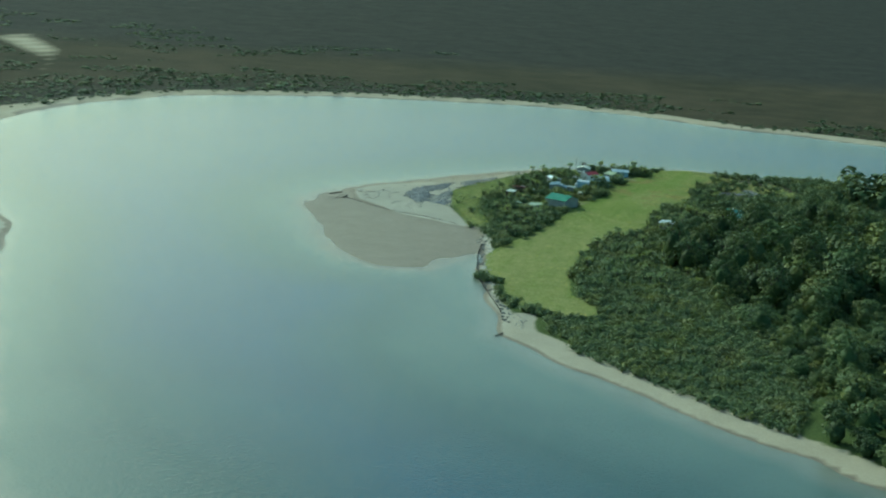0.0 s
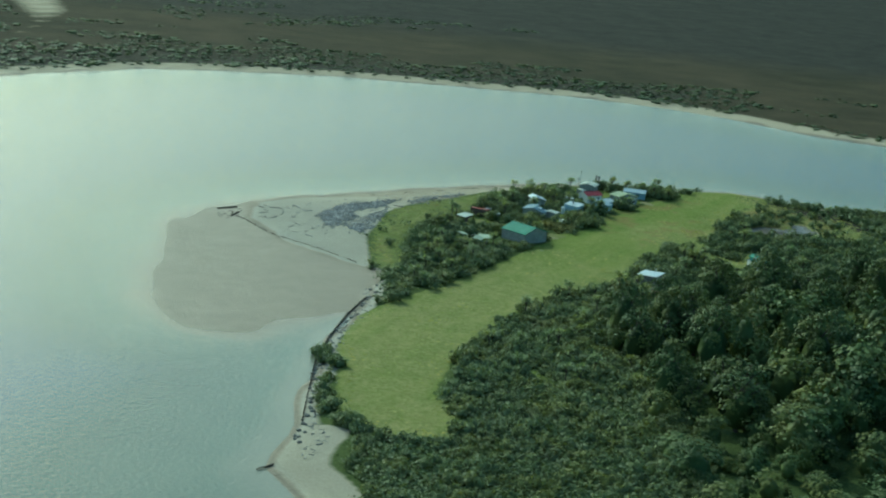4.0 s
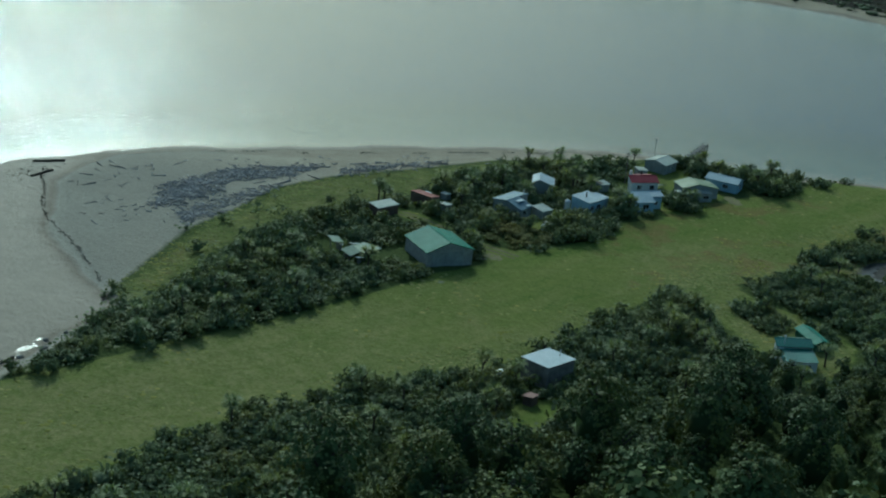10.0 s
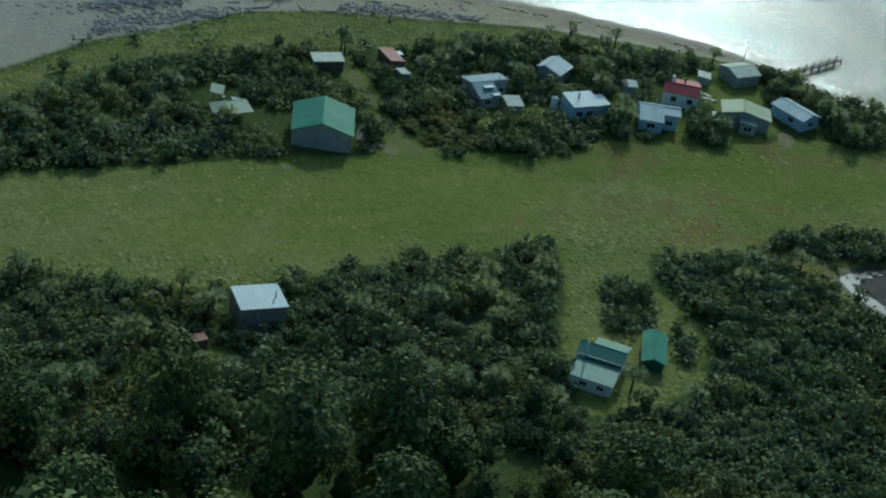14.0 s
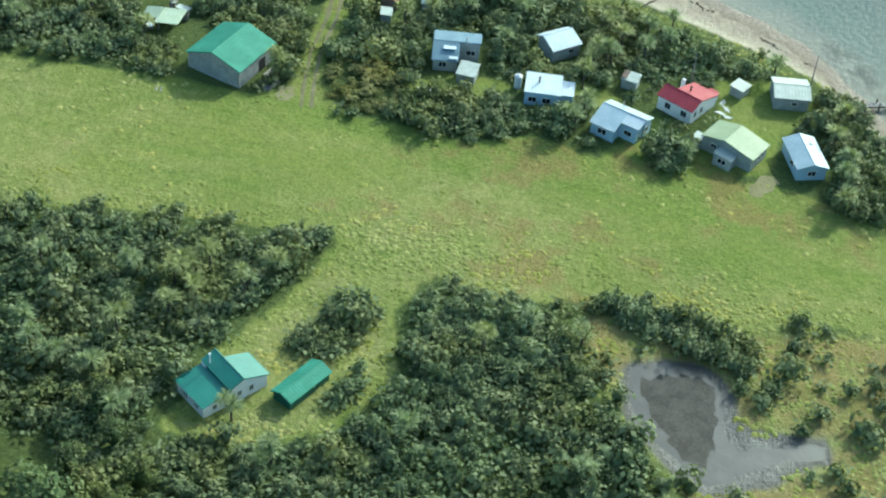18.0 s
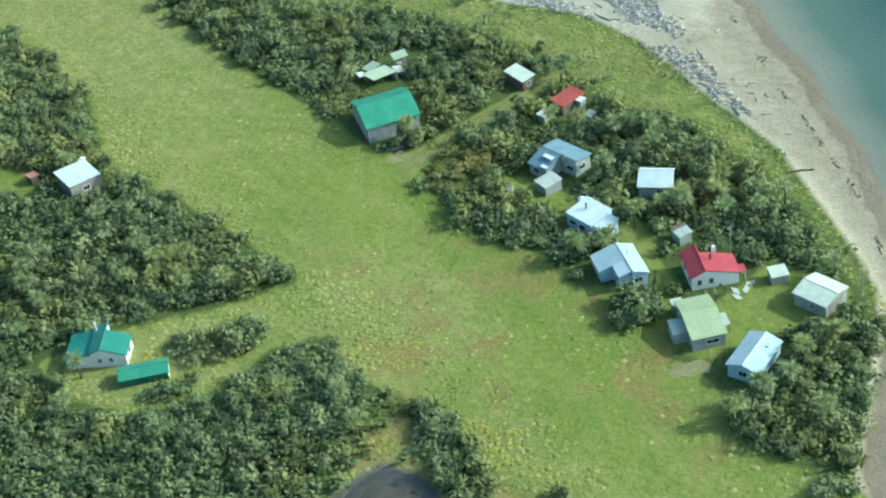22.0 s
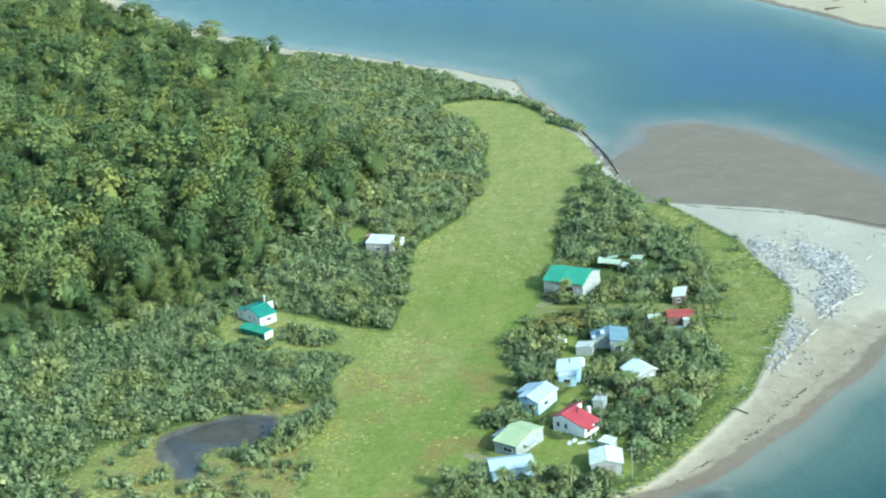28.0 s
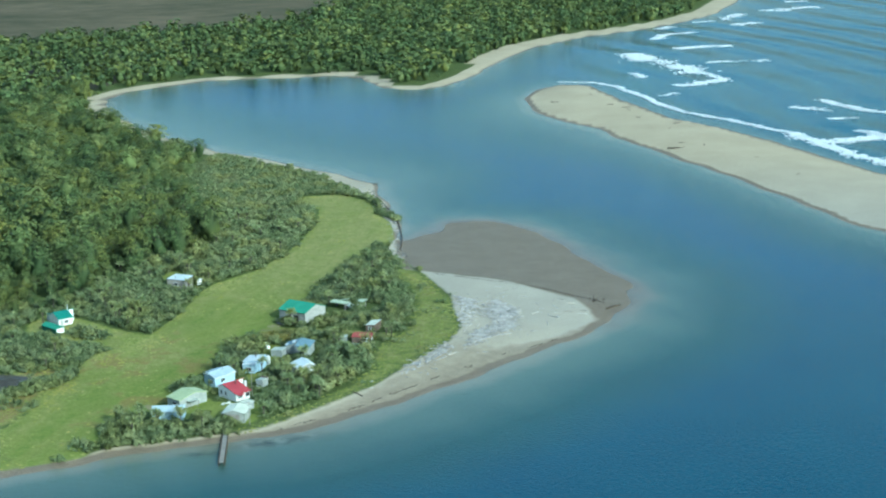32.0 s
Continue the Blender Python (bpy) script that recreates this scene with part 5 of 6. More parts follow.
def lobed(seed, lobes, n_leaf, size, spread_, height, lobe_r, squash=0.75, low=0.15, one_core=False, dome=False):
    """A crown of leaf clumps round several lobes, with gaps between. dome: the lobes sit round the top of one broad crown."""
    r_ = np.random.default_rng(seed)
    out = []
    for i in range(lobes):
        a, q = r_.uniform(0, 6.3), spread_ * math.sqrt(r_.random()) if i else 0.0
        if dome:
            a, q = 2.4 * i + r_.uniform(-0.4, 0.4), spread_ * math.sqrt((i + 0.3 * r_.random()) / lobes)
            zc = height * (0.2 + 0.74 * math.sqrt(max(0.0, 1 - (q / spread_) ** 2)) + r_.uniform(-0.07, 0.07))
        else:
            zc = height * (r_.uniform(0.34, 1.0) - 0.2 * q / max(spread_, 0.01))
        c = np.array([q * math.cos(a), q * math.sin(a), zc])
        rad = lobe_r * r_.uniform(0.65, 1.2)
        d = r_.normal(0, 1, (n_leaf, 3))
        d /= np.linalg.norm(d, axis=1, keepdims=True)
        d[:, 2] = np.where(d[:, 2] < -0.3, -d[:, 2], d[:, 2])
        p = c + d * rad * r_.uniform(0.78, 1.08, (n_leaf, 1)) * np.array([1, 1, squash])
        p[:, 2] = np.maximum(p[:, 2], low)
        # upward leaves get a lighter tint, which paints light onto the lobe tops
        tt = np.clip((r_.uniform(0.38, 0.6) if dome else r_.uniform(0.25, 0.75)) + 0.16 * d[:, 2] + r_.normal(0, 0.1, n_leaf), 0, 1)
        whole_out = p - np.array([0, 0, height * 0.4])
        whole_out /= np.linalg.norm(whole_out, axis=1, keepdims=True) + 1e-9
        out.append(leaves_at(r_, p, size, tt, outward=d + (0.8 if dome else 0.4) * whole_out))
        if one_core and i:
            continue
        if one_core:
            rad, c = lobe_r * 1.15, np.array([0, 0, height * 0.5])
        # the heart's tint holds painted shade: deep in domed crowns, lifted in the others
        cv, cf, ct = shade_core(rad * 0.6, -rad * squash * 0.8, rad * squash * 0.5, seed * 31 + i)
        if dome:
            cv, cf, ct = shade_core(spread_ * 0.68, -height * 0.4, height * 0.27, seed * 31 + i)
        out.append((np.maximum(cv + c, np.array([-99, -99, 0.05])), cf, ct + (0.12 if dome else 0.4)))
    return merge(*out)


def spiky(seed, heads, blades, ln_, h_, r):
    """Flax: long stiff blades that rise and arch outwards from a few roots."""
    r_ = np.random.default_rng(seed)
    V_, F_, T_ = [], [], []
    n = 0
    for i in range(heads):
        a, q = r_.uniform(0, 6.3), r * math.sqrt(r_.random())
        c = np.array([q * math.cos(a), q * math.sin(a), 0.0])
        tt = r_.uniform(0.1, 0.9)
        for j in range(blades):
            b_ = r_.uniform(0, 6.3)
            lean = r_.uniform(0.25, 1.0)
            d = np.array([math.cos(b_), math.sin(b_), 0]) * lean
            side = np.array([-math.sin(b_), math.cos(b_), 0]) * 0.055 * ln_
            hh = h_ * r_.uniform(0.7, 1.1) * (1.15 - 0.5 * lean)
            tip = c + d * ln_ * 0.75 + np.array([0, 0, hh * r_.uniform(0.55, 1.0)])
            mid = c + d * ln_ * 0.36 + np.array([0, 0, hh * 0.85])
            V_ += [c - side * 0.5, c + side * 0.5, mid + side, mid - side, tip + side * 0.2, tip - side * 0.2]
            F_ += [(n, n + 1, n + 2, n + 3), (n + 3, n + 2, n + 4, n + 5)]
            T_ += [tt + r_.uniform(-0.15, 0.15)] * 6
            n += 6
    return np.array(V_), np.array(F_), np.clip(np.array(T_), 0, 1)


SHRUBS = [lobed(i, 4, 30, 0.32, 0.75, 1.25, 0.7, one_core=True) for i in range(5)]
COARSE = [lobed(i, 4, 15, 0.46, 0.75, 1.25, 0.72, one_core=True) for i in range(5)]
FLAXES = [merge(spiky(20 + i, 5, 9, 1.05, 1.5, 0.8), shade_core(0.7, 0.05, 0.8, i)) for i in range(4)]
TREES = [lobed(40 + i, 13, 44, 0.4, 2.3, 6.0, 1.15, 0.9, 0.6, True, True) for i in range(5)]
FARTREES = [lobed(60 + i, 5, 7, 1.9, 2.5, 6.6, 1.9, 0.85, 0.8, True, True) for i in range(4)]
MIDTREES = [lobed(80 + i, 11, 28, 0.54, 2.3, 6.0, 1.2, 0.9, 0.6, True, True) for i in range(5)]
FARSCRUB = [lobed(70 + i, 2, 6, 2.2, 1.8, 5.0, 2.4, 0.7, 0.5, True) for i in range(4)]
r3 = np.random.default_rng(21)
BLOCKED = [(m_.inverted(), a0, a1, b0, b1) for m_, a0, a1, b0, b1 in BUILT]


def free_of_houses(x, y):
    ok = np.ones(len(x), bool)
    for mi, a0, a1, b0, b1 in BLOCKED:
        u = mi[0][0] * x + mi[0][1] * y + mi[0][3]
        w_ = mi[1][0] * x + mi[1][1] * y + mi[1][3]
        ok &= ~((u > a0 - 1.5) & (u < a1 + 1.5) & (w_ > b0 - 1.5) & (w_ < b1 + 1.5))
    return ok


def jittered(x0, x1, y0, y1, step, seed):
    r_ = np.random.default_rng(seed)
    a, c = np.meshgrid(np.arange(x0, x1, step), np.arange(y0, y1, step), indexing="ij")
    return a.ravel() + r_.uniform(-0.48, 0.48, a.size) * step, c.ravel() + r_.uniform(-0.48, 0.48, a.size) * step


def patchy(x, y, k=0.09, seed=0.0):
    return np.array([noise.noise(Vector((p * k + seed, q * k, seed))) for p, q in zip(x, y)])


EAST = [(21, 62), (14, 68), (3, 100), (0, 86), (-1, 40), (-2, 0), (-3, -20), (-5, -42), (-6, -75), (-6, -92), (-8, -102), (8, -108), (22, -98), (27, -86), (34, -74), (38, -62), (42, -46), (36, -33), (40, -8), (38, 14), (27, 48)]
CLUMPS = [
    [(-37, -62), (-35, -69), (-36, -77), (-41, -87), (-46, -85), (-41, -73)],
    [(-49, -42), (-39, -48), (-41, -56), (-51, -57), (-60, -48), (-55, -43)],
    [(-46, -57), (-42, -60), (-47, -66), (-54, -64), (-55, -58)],
    [(-55, -25.5), (-42, -31), (-44, -36), (-54, -34), (-57, -29)],
    [(-2, -31), (5, -34.5), (4.5, -39.5), (-3, -40.5), (-5.8, -35.5)],
    [(-5.5, -71.5), (-1.3, -75.5), (2.6, -73), (3.4, -69.5), (-0.4, -66.5)],
    [(-63, -32), (-58, -33.5), (-57, -36), (-61, -36.5), (-64, -34.5)],
    [(-13, 141), (-6, 133), (-5, 137), (-10, 143)], [(-44, 176), (-34, 170), (-33, 174), (-42, 180)],
    [(-8, -113), (-6, -117), (-9, -120), (-11, -115)],
]
WEST = [(-37, -66), (-62, -70), (-80, -84), (-82, -104), (-62, -128), (-110, -134), (-180, -160), (-420, -170), (-420, -70), (-180, -55), (-118, -42), (-94, -30), (-84, -20), (-72, -12),
        (-58, -16), (-46, -22.5), (-32, -27), (-33, 6), (-38, 14), (-38, 32), (-30, 48), (-28, 75), (-30, 96), (-35, 124), (-42, 147), (-56, 160), (-58, 170), (-44, 178), (-42, 192), (-64, 222), (-102, 252), (-150, 296), (-136, 250), (-110, 176), (-78, 116), (-74, 74), (-68, 52), (-58, 38), (-62, 20), (-78, 14)]

FERNERY = sc([(9, -15), (13, -27), (1, -31), (-3.5, -26), (-1, -17)])
YARD_S = sc([(-8, -62), (-3, -62), (3, -66), (6, -72), (3, -80), (-8, -84)])
EAST, WEST = sc(EAST), sc(WEST)
CLUMPS = [sc(p) for p in CLUMPS]


def in_any(x, y, polys, margin=0.0):
    return np.maximum.reduce([signed(x, y, p) for p in polys]) > margin


px, py = jittered(-100, 40, -112, 214, 1.42, 31)
keep = ((signed(px, py, LAWN_E) < -0.3) & (signed(px, py, SHORE_E) < 0)) & free_of_houses(px, py)
keep &= (signed(px, py, STRIP) < -0.5 + 3.4 * patchy(px, py, 0.21, 6.0)) | in_any(px, py, CLUMPS)
keep &= (np.maximum.reduce([signed(px, py, YARD), signed(px, py, YARD_H), signed(px, py, sc(GLADE)), signed(px, py, sc(YARD_W)), signed(px, py, sc([(0, -70), (9, -73), (9.5, -66), (6, -69.5), (2.5, -69.5)])), signed(px, py, sc(CLEARING)) - 0.6]) < 0) & (np.maximum(signed(px, py, POND_A), signed(px, py, POND_B)) < -1.5)
keep &= (signed(px, py, FOREST) < 7) & (signed(px, py, MAINLAND) > np.where((py > 135) & (px < -22), np.where(px < -45, 6.5, 10.5), 2.6))
keep &= (signed(px, py, YARD_S) < 0) | in_any(px, py, CLUMPS)
keep &= (signed(px, py, MARSH) < -0.5) | in_any(px, py, CLUMPS)
px, py = px[keep], py[keep]
ex, ey = jittered(-60, 6, -76, 146, 1.15, 33)
ek = in_any(ex, ey, CLUMPS) & (signed(ex, ey, sc(YARD_W)) < 0) & free_of_houses(ex, ey)
lx, ly = jittered(12, 46, -80, 50, 2.4, 34)
mx_, my_ = jittered(-66, -24, -100, -46, 1.7, 35)
mk_ = (signed(mx_, my_, MARSH) > 0) & (np.random.default_rng(4).random(len(mx_)) < 0.2) & (np.maximum(signed(mx_, my_, POND_A), signed(mx_, my_, POND_B)) < -1)
lk = (signed(lx, ly, LAWN_E) > 0.4) & (np.random.default_rng(3).random(len(lx)) < 0.045)
px, py = np.concatenate([px, ex[ek], lx[lk], mx_[mk_]]), np.concatenate([py, ey[ek], ly[lk], my_[mk_]])
ux, uy = px, py
pat = patchy(px, py, 0.08, 3.3)
pat2 = patchy(px, py, 0.3, 7.1)
keep = (pat2 > np.where(signed(px, py, EAST) > 0, -0.3, -0.42)) & (r3.random(len(px)) < 0.97)
px, py, pat, pat2 = px[keep], py[keep], pat[keep], pat2[keep]
sizes = np.clip(1.04 + 0.7 * pat + 0.5 * pat2 + 0.4 * r3.normal(size=len(px)), 0.45, 2.3)
north = np.clip((py - 100) / 60, 0, 1) * (px < -30)
sizes *= (0.84 + 0.12 * (signed(px, py, EAST) > 0)) * (1 - 0.25 * north)
edge_d = -signed(px, py, STRIP)
is_flax = (r3.random(len(px)) < np.where(edge_d < 9, 0.3, 0.14) + 0.4 * pat)
order = np.argsort(edge_d)
near = np.zeros(len(px), bool)
near[order[:260]] = True
near &= (px > -52) & (py > -73) & (py < 103)
sg, fg, pg = [], [], []
fern = signed(px, py, FERNERY) > 0
near &= ~fern
gz = ground_z(px, py)
pale = np.clip((py - 20) / 40, 0, 1) * (px < -22)
for i in range(len(px)):
    if not near[i]:
        tint = float(np.clip(0.42 + 0.9 * pat2[i] + 0.2 * r3.normal() + 0.4 * pale[i], 0, 1))
        (pg if fern[i] else fg if is_flax[i] else sg).append((int(r3.integers(4)) + (5 if edge_d[i] > 13 and px[i] < -20 else 0) * (not is_flax[i]), px[i], py[i], float(gz[i]) - 0.05, sizes[i], sizes[i] * r3.uniform(0.85, 1.3), r3.uniform(0, 6.3), tint))
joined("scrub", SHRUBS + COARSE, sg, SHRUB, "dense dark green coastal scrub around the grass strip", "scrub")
LOW = [leaves_at(np.random.default_rng(90 + i), np.random.default_rng(95 + i).normal(0, 1, (16, 3)) * np.array([0.55, 0.55, 0.14]) + np.array([0, 0, 0.62]), 0.46, np.random.default_rng(99 + i).uniform(0.3, 0.8, 16), 1.7) for i in range(4)]
wx_, wy_ = jittered(12, 46, -80, 50, 1.7, 36)
wk_ = (signed(wx_, wy_, LAWN_E) > 0.2) & (np.random.default_rng(6).random(len(wx_)) < 0.05)
ux, uy = np.concatenate([ux, wx_[wk_]]), np.concatenate([uy, wy_[wk_]])
no_fern = signed(ux, uy, FERNERY) < 0
ux, uy = ux[no_fern], uy[no_fern]
uz = ground_z(ux, uy)
up = patchy(ux, uy, 0.15, 2.2)
joined("undergrowth", LOW, [(int(r3.integers(4)), ux[i], uy[i], float(uz[i]), 1.3, r3.uniform(0.7, 1.35), r3.uniform(0, 6.3), float(np.clip(0.45 + 0.6 * up[i] + 0.1 * r3.normal(), 0, 1))) for i in range(len(ux))],
       SHRUB, "low green undergrowth filling the gaps between shrubs", "undergrowth")
joined("fern_patch", SHRUBS + COARSE, [(k, x, y, z, s * 0.85, q * 0.45, a, c) for k, x, y, z, s, q, a, c in pg], FERN, "low yellow-brown fern and bracken beside the track", "fern")
joined("flax_scrub", FLAXES, fg, FLAX, "tangled flax with long upright green blades", "flax")


def proto(name, meta, mat):
    me_ = quad_mesh(name, meta[0], meta[1])
    point_attr(me_, "tint", meta[2])
    me_.materials.append(mat)
    return me_


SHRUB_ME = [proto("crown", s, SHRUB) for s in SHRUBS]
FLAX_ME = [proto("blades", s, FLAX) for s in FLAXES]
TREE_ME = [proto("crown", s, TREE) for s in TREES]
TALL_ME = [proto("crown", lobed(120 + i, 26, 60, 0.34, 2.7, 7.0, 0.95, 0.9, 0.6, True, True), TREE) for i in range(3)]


def stem_mesh(h_, r, limbs, seed, spread_=1.0):
    r_ = random.Random(seed)
    bm = bmesh.new()
    bmesh.ops.create_cone(bm, segments=7, cap_ends=True, radius1=r, radius2=r * 0.55, depth=h_, matrix=Matrix.Translation((0, 0, h_ / 2)))
    for i in range(limbs):
        a = 2 * math.pi * i / limbs + r_.uniform(-0.4, 0.4)
        m_ = Matrix.Translation((0, 0, h_ * r_.uniform(0.55, 0.95))) @ Euler((0, r_.uniform(0.5, 0.9), a)).to_matrix().to_4x4() @ Matrix.Translation((0, 0, spread_ / 2))
        bmesh.ops.create_cone(bm, segments=5, cap_ends=True, radius1=r * 0.45, radius2=r * 0.15, depth=spread_, matrix=m_)
    me_ = bpy.data.meshes.new("stem")
    bm.to_mesh(me_)
    bm.free()
    me_.materials.append(BARK)
    return me_


STEM, TRUNK = stem_mesh(0.9, 0.07, 3, 1, 0.5), stem_mesh(5.0, 0.28, 5, 2, 2.4)
for i in np.nonzero(near)[0]:
    k = int(r3.integers(4))
    m_ = pose(px[i], py[i], float(gz[i]) - 0.03, 0, 0, r3.uniform(0, 360)) @ Matrix.Diagonal((sizes[i], sizes[i], sizes[i] * r3.uniform(0.85, 1.3), 1))
    if is_flax[i]:
        tagged(o := new("flax_bush", FLAX_ME[k]), "spiky green flax bush at the edge of the strip", "flax", "flax bushes")
        o.matrix_world = m_
    else:
        o = thing("shrub", m_, "rounded dark green shrub at the edge of the strip", "shrub", "shrubs")
        part("stem", STEM, BARK, o)
        part("crown", SHRUB_ME[k], SHRUB, o)


# cabbage trees: bare stems with round heads of narrow blades
def cabbage_head(seed):
    r_ = np.random.default_rng(seed)
    n = 46
    d = r_.normal(0, 1, (n, 3))
    d[:, 2] = np.abs(d[:, 2]) * 0.9 - 0.25
    d /= np.linalg.norm(d, axis=1, keepdims=True)
    side = np.cross(d, np.array([0, 0, 1.0]))
    side /= np.linalg.norm(side, axis=1, keepdims=True) + 1e-9
    a = d * 0.05
    m_, e = d * 0.45, d * 0.85 - np.array([0, 0, 0.16])
    v = np.stack([a - side * 0.02, a + side * 0.02, m_ + side * 0.05, m_ - side * 0.05, e + side * 0.012, e - side * 0.012], 1).reshape(-1, 3)
    b_ = np.arange(n)[:, None] * 6
    f = np.vstack([b_ + np.array([0, 1, 2, 3]), b_ + np.array([3, 2, 4, 5])])
    return v, f, np.repeat(r_.uniform(0.2, 1, n), 6)


HEAD_ME = [proto("leaf_head", cabbage_head(i), CABBAGE) for i in range(3)]
CAB_AT = [(-69.2, -22.4), (31.5, -66), (34, -70), (24, -66), (21, -60), (19.5, -58), (13.5, -57), (27, -62), (29, -45), (33, -40), (20, -43), (35, -15), (26, -30), (23, -26), (8, 14), (12, 24), (5, 34), (18, 31), (22, 20), (3, 52),
          (7, 66), (10, 46), (4.0, -9.0), (1.6, -57), (-40, 18), (-47, -2), (-44, 60), (-52, 84), (-42, 104), (-50, 40), (-66, 2), (-58, -4), (6, -58), (8, -97), (3, -99), (14, -98), (36.5, -14.8)]
xs_, ys_ = px[~near & ~fern], py[~near & ~fern]
pick = np.random.default_rng(8).choice(np.nonzero((xs_ > -60) & (ys_ > -95) & (ys_ < 95))[0], 70, replace=False)
CAB_AT += [(float(xs_[i]) / S, float(ys_[i]) / S) for i in pick]
for i, (x, y) in enumerate(sc(CAB_AT)):
    r_ = random.Random(100 + i)
    o = thing("cabbage_tree", pose(x, y, float(ground_z(x, y)), 0, 0, r_.uniform(0, 360)), "cabbage tree with bare stems and round spiky leaf heads", "tree", "cabbage trees")
    h_ = r_.uniform(2.3, 3.4)
    bm = bmesh.new()
    bmesh.ops.create_cone(bm, segments=7, cap_ends=True, radius1=0.15, radius2=0.1, depth=h_ * 0.7, matrix=Matrix.Translation((0, 0, h_ * 0.35)))
    part("trunk", bm, BARK, o)
    for k in range(r_.randint(3, 5)):
        a, q = 2 * math.pi * k / 4 + r_.uniform(-0.4, 0.4), r_.uniform(0.35, 0.85)
        e = Vector((q * math.cos(a), q * math.sin(a), h_ + r_.uniform(-0.2, 0.5)))
        s_ = Vector((0, 0, h_ * 0.66))
        bm = bmesh.new()
        bmesh.ops.create_cone(bm, segments=5, cap_ends=True, radius1=0.09, radius2=0.06, depth=(e - s_).length, matrix=Matrix.Translation((e + s_) / 2) @ (e - s_).to_track_quat("Z", "Y").to_matrix().to_4x4())
        part("branch", bm, BARK, o)
        part("leaf_head", HEAD_ME[k % 3], CABBAGE, o).matrix_local = Matrix.Translation(e) @ pose(0, 0, 0, r_.uniform(-15, 15), r_.uniform(-15, 15), r_.uniform(0, 360)) @ Matrix.Diagonal((r_.uniform(1.05, 1.5),) * 3 + (1,))

# taller shrubs close round the raised hut
for i, (x, y) in enumerate(sc([(-49.6, 21), (-49.8, 23.5), (-49.6, 26.2), (-47, 18.4), (-44.4, 18.2), (-48.6, 18.6), (-41, 18.8), (-50.5, 19), (-46, 27.6), (-51.5, 24.6), (-51, 22)])):
    r_ = random.Random(300 + i)
    o = thing("shrub", pose(x, y, 0.55, 0, 0, r_.uniform(0, 360)) @ Matrix.Diagonal((1.15, 1.15, r_.uniform(1.15, 1.5), 1)), "tall dark green shrub close against the raised hut", "shrub", "hut shrubs")
    part("stem", STEM, BARK, o)
    part("crown", SHRUB_ME[i % 4], SHRUB, o)

# forest beside the strip
GIANTS = [(-68.5, 73), (-69.5, 40), (-85, 91), (-75, 14), (-88, 55), (-80, 28), (-93, 20), (-96, -8), (-60, 84), (-63, 62), (-98, 42), (-106, 78), (-84, 118), (-104, 2)]
fx, fy = jittered(-240, -44, -72, 348, 4.9, 51)
keep = (signed(fx, fy, FOREST) > 0.5) & (signed(fx, fy, MAINLAND) > np.where(fy > 200, 8, 5)) & free_of_houses(fx, fy)
fx, fy = fx[keep], fy[keep]
fp, fp2 = patchy(fx, fy, 0.03, 1.2), patchy(fx, fy, 0.2, 5.5)
fz = ground_z(fx, fy)
fe = signed(fx, fy, FOREST)
tall = np.clip(0.92 + 0.4 * fp + 0.8 * fp2 + 0.34 * r3.normal(size=len(fx)), 0.4, 2.0) * np.clip(0.8 + fe / 30, 0.8, 1.05) * 0.98
tall = np.where((fy < 6) & (fe < 18), np.minimum(tall, 0.72), tall)
low_n = 1 - 0.3 * np.clip((fy - 62) / 50, 0, 1)
lone = np.zeros(len(fx), bool)
lone[np.argsort(np.where((fy > -32) & (fy < 99), fe, 1e6))[:150]] = True
deep = (fe > 26) | (fy > 190) | (fx < -150)
fl = [(int(r3.integers(5)) + 5 * bool(deep[i]), fx[i], fy[i], float(fz[i]) - 0.6, tall[i] * r3.uniform(0.85, 1.15), tall[i] * low_n[i] * r3.uniform(0.9, 1.15), r3.uniform(0, 6.3), float(np.clip(0.45 + 0.6 * fp2[i] + 0.36 * r3.normal(), 0, 1)))
      for i in range(len(fx)) if not lone[i]]
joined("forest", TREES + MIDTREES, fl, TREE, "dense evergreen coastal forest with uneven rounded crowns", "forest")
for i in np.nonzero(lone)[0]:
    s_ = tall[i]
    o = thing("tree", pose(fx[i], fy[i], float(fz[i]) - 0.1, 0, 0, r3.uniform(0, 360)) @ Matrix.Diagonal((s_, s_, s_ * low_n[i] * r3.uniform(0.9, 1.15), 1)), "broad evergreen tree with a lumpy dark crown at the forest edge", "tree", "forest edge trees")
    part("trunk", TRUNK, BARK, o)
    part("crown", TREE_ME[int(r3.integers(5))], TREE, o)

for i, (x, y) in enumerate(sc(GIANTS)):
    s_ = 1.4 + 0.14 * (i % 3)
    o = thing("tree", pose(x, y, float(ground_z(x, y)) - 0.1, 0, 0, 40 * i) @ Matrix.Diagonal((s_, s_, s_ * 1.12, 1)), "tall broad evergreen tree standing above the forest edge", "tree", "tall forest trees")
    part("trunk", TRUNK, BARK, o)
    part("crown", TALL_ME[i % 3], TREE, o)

# far woods over the cove and across the water
ax_, ay_ = jittered(-490, 16, 347, 988, 8.6, 61)
keep = (signed(ax_, ay_, FOREST_N) > 0)
bx_, by_ = jittered(-380, 640, -460, -60, 5.0, 62)
dz = signed(bx_, by_, SPIT)
keepb = (dz > 8) & (signed(bx_, by_, REED_S) < 8) & (signed(bx_, by_, DUNE) < -6) & (patchy(bx_, by_, 0.03, 9.0) > np.where(bx_ > 40, -0.5, -0.05) + np.clip((dz - 50) / 60, 0, 0.6))
cx_, cy_ = jittered(-490, -238, -126, 348, 10.0, 63)
gx_, gy_ = jittered(-240, -78, -128, -60, 7.0, 64)
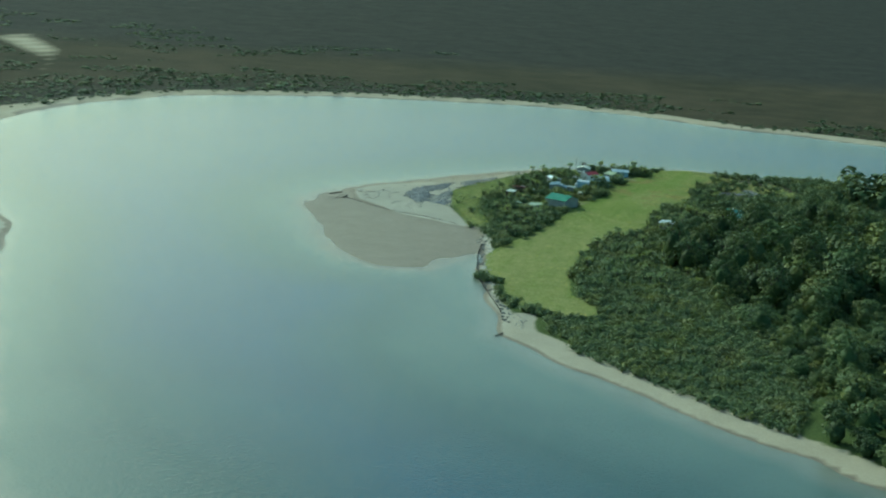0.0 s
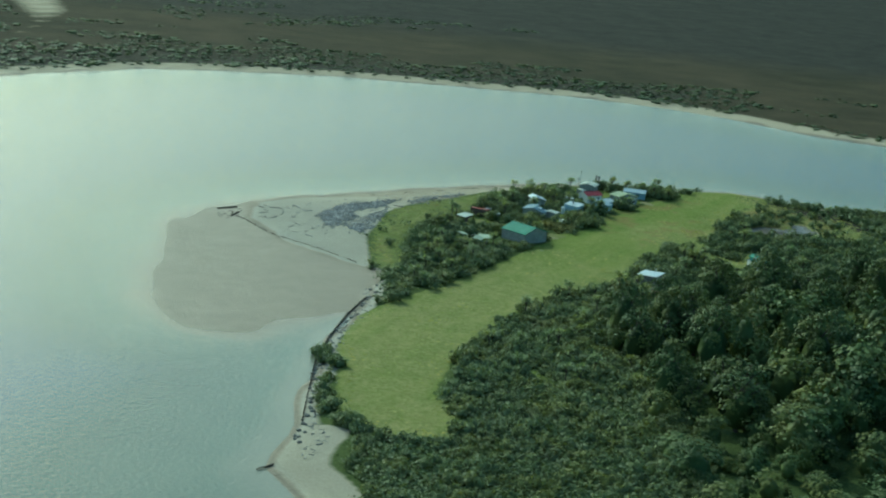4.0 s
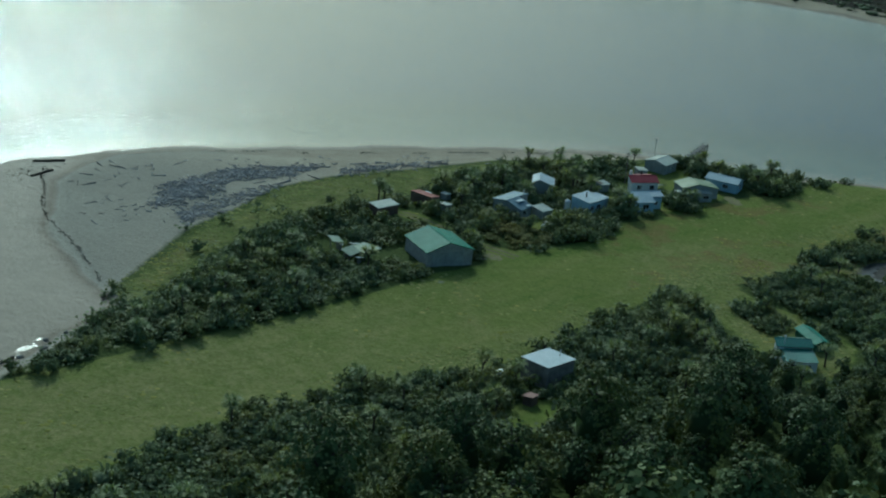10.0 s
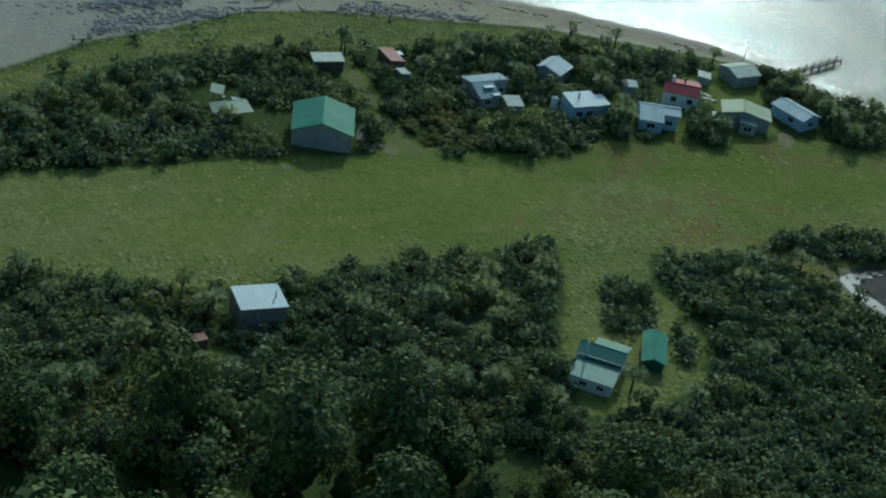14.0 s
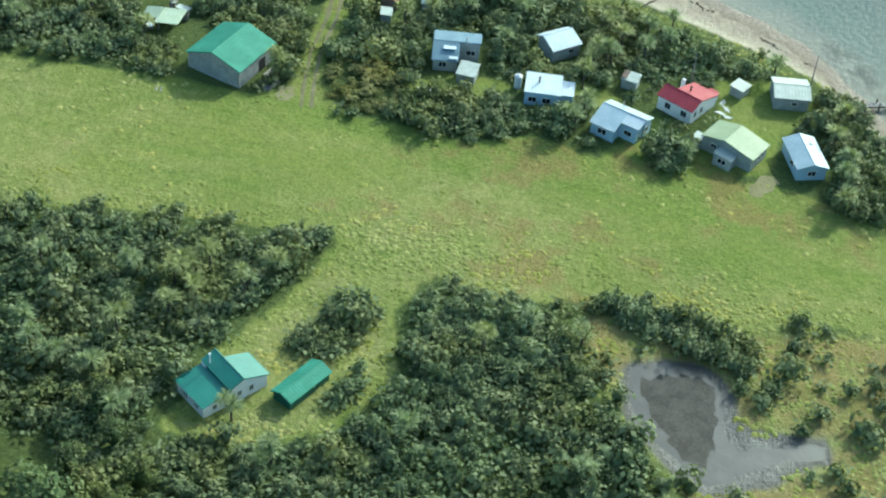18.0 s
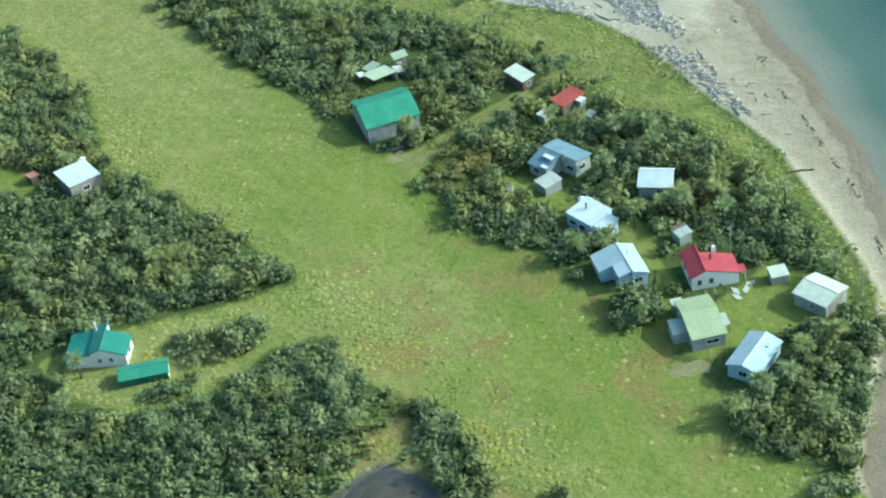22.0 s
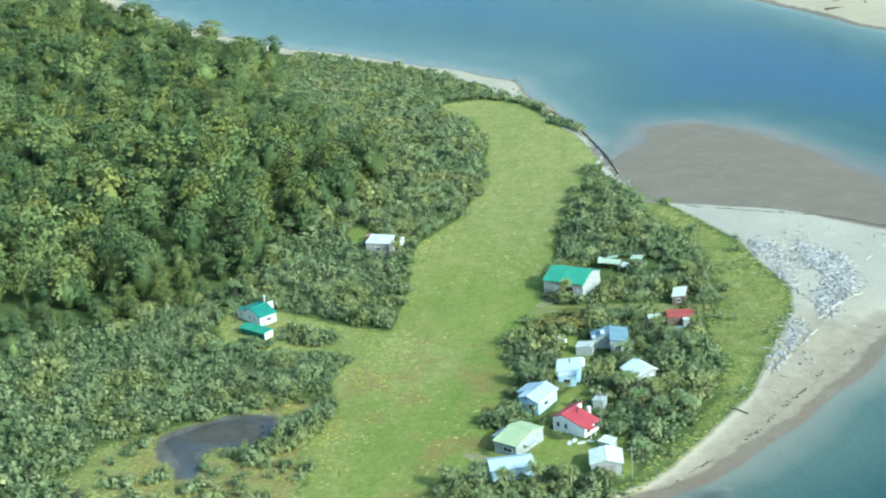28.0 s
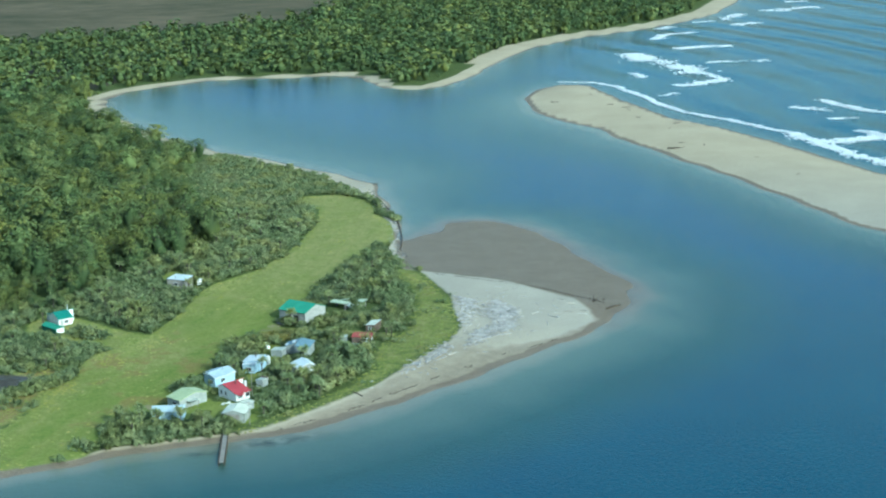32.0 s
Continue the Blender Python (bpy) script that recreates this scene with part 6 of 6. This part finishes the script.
gk_ = (signed(gx_, gy_, FOREST) < -2) & (signed(gx_, gy_, WEST) > -400) & (signed(gx_, gy_, MAINLAND) > 8) & (signed(gx_, gy_, MARSH) < -8)
cx_, cy_ = np.concatenate([cx_, gx_[gk_]]), np.concatenate([cy_, gy_[gk_]])
keepc = signed(cx_, cy_, MAINLAND) > 8
far = []
for xs, ys, kk, s0 in ((ax_, ay_, keep, 1.05), (bx_, by_, keepb, 0.5), (cx_, cy_, keepc, 1.2)):
    pp = patchy(xs, ys, 0.05, 4.0)
    for i in np.nonzero(kk)[0]:
        s_ = s0 * (0.85 + 0.5 * pp[i] + 0.15 * r3.normal())
        low = s0 == 0.5
        far.append((int(r3.integers(4)) + 4 * low, xs[i], ys[i], 0.3, max(0.35, s_) * (1.6 if low else 1.2), max(0.3, s_) * (0.42 if low else 1.0), r3.uniform(0, 6.3), float(np.clip(0.4 - 0.3 * low + 0.6 * pp[i] + (0.06 if low else 0.2) * r3.normal(), 0, 1))))
joined("far_woods", FARTREES + FARSCRUB, far, TREE, "far evergreen woods behind the shores", "woods")


# tussocks on the strip and in the marsh
def tuft_meta(seed):
    """A low uneven mound of grass."""
    r_ = np.random.default_rng(seed)
    rings = []
    for q, z in ((1.0, -0.05), (0.8, 0.5), (0.42, 1.0)):
        for k in range(6):
            a = k * math.pi / 3 + r_.uniform(-0.3, 0.3)
            u = q * r_.uniform(0.75, 1.2)
            rings.append((0.5 * u * math.cos(a), 0.42 * u * math.sin(a), 0.24 * z * r_.uniform(0.7, 1.2)))
    f = [(i * 6 + k, i * 6 + (k + 1) % 6, i * 6 + 6 + (k + 1) % 6, i * 6 + 6 + k) for i in range(2) for k in range(6)] + [(12, 13, 14, 15), (12, 15, 16, 17)]
    return np.array(rings), np.array(f), np.full(18, r_.random())


TUFTS = [tuft_meta(i) for i in range(6)]
tp = np.vstack([inside_pts(STRIP, 22000, 71, 0.3), inside_pts(MARSH, 3500, 72), inside_pts(LAWN_E, 5000, 73), inside_pts(YARD, 300, 74)])
tpn = patchy(tp[:, 0], tp[:, 1], 0.07, 2.0)
rim = -np.abs(signed(tp[:, 0], tp[:, 1], STRIP))
westward = np.clip((-19 - tp[:, 0]) / 6, 0, 1) * (tp[:, 1] < 70)
ok = (r3.random(len(tp)) < 0.1 * (rim > -3) + (0.55 + 1.2 * tpn + 1.3 * patchy(tp[:, 0], tp[:, 1], 0.35, 8.0)) * westward + 0.06 * (tpn > -0.05) + 0.22 * (signed(tp[:, 0], tp[:, 1], LAWN_E) > 0)) & free_of_houses(tp[:, 0], tp[:, 1]) & (np.maximum(signed(tp[:, 0], tp[:, 1], POND_A), signed(tp[:, 0], tp[:, 1], POND_B)) < -0.8)
tp, tpn = tp[ok], tpn[ok]
on_lawn = signed(tp[:, 0], tp[:, 1], LAWN_E) > 0
tz = ground_z(tp[:, 0], tp[:, 1])
joined("grass_tussocks", TUFTS, [(int(r3.integers(6)), tp[i, 0], tp[i, 1], float(tz[i]) - 0.02, r3.uniform(0.3, 1.1), r3.uniform(0.15, 0.45), r3.uniform(0, 6.3), float(np.clip(0.45 + tpn[i] + 0.25 * r3.normal() - 0.35 * on_lawn[i], 0, 1))) for i in range(len(tp))],
       GRASSTUFT, "rough tufts of green and straw-coloured grass", "grass")

# surf on the ocean side of the spit
def surf(line, width, seed, thick):
    r_ = np.random.default_rng(seed)
    p = np.array(line, float)
    out, F_ = [], []
    n = 0
    fine = [p[0]]
    for i in range(len(p) - 1):
        q0, q1, q2, q3 = p[max(i - 1, 0)], p[i], p[i + 1], p[min(i + 2, len(p) - 1)]
        for u in (0.2, 0.4, 0.6, 0.8, 1.0):
            fine.append(0.5 * (2 * q1 + (q2 - q0) * u + (2 * q0 - 5 * q1 + 4 * q2 - q3) * u * u + (3 * q1 - q0 - 3 * q2 + q3) * u ** 3))
    p = np.array(fine)
    for a, c in zip(p, p[1:]):
        d = c - a
        ln_ = np.linalg.norm(d)
        nrm = np.array([-d[1], d[0]]) / ln_
        for u in np.arange(0, 1, 1.1 / ln_):
            thin = 0.75 + 1.1 * noise.noise(Vector((*(a + d * u), seed)) * 0.07)
            for _ in range(int(2.4 * thick * max(0.0, thin))):
                q = a + d * u + nrm * (r_.normal(0, width * 0.3) + width * 0.5 * noise.noise(Vector((*(a + d * u), seed + 7)) * 0.11))
                l_, w_ = r_.uniform(0.8, 4.0), r_.uniform(0.4, 0.9 + 0.16 * width)
                e = d / ln_ * l_ / 2
                g = nrm * w_ / 2
                z = r_.uniform(0.02, 0.16)
                out += [(*(q - e), 0.02), (*(q - g), z), (*(q + e), 0.02), (*(q + g), z)]
                F_.append((n, n + 1, n + 2, n + 3))
                n += 4
    return np.array(out), np.array(F_)


SWASH = [([(-18, 530), (8, 526), (33, 489), (66, 427), (99, 392), (129, 360)], 2.2, 9), ([(129, 360), (152, 317), (174, 285), (240, 215), (330, 118)], 4.5, 11)]
BREAKERS = [([(4, 685), (22, 646), (44, 615), (62, 583)], 9, 10), ([(79, 553), (67, 536), (55, 522)], 6, 9), ([(62, 583), (74, 566), (79, 553)], 4, 6), ([(8, 777), (11, 806), (32, 832)], 5, 6),
            ([(32, 715), (47, 731), (68, 737)], 6, 10), ([(60, 641), (100, 653)], 5, 4), ([(139, 476), (154, 450), (174, 432), (205, 400)], 3.0, 12), ([(161, 372), (174, 360), (200, 345)], 3, 11)]
FAR_BREAKERS = [([(148, 337), (161, 345), (174, 352), (190, 352)], 6, 6), ([(44, 935), (54, 987)], 6, 8), ([(58, 888), (74, 912)], 6, 9), ([(76, 1015), (114, 1061)], 8, 9), ([(86, 1114), (106, 1117)], 8, 7),
                ([(23, 909), (36, 924)], 4, 8), ([(-38, 823), (-23, 841)], 3, 8), ([(0, 852), (9, 871)], 4, 8), ([(125, 446), (148, 433)], 5, 3), ([(146, 409), (160, 413)], 3, 6), ([(20, 578), (30, 557)], 3, 4), ([(50, 479), (59, 492)], 3, 3)]
pv, pf, n = [], [], 0
for i, (ln_, w_, thick) in enumerate(SWASH + BREAKERS + FAR_BREAKERS):
    v, f = surf(sc(ln_), w_ * 1.3, i, thick)
    pv.append(v), pf.append(f + n)
    n += len(v)
whole("surf_foam", quad_mesh("surf_foam", np.vstack(pv), np.vstack(pf)), FOAM, "white broken surf lines on the sea side of the sand spit", "surf", kind="stuff")
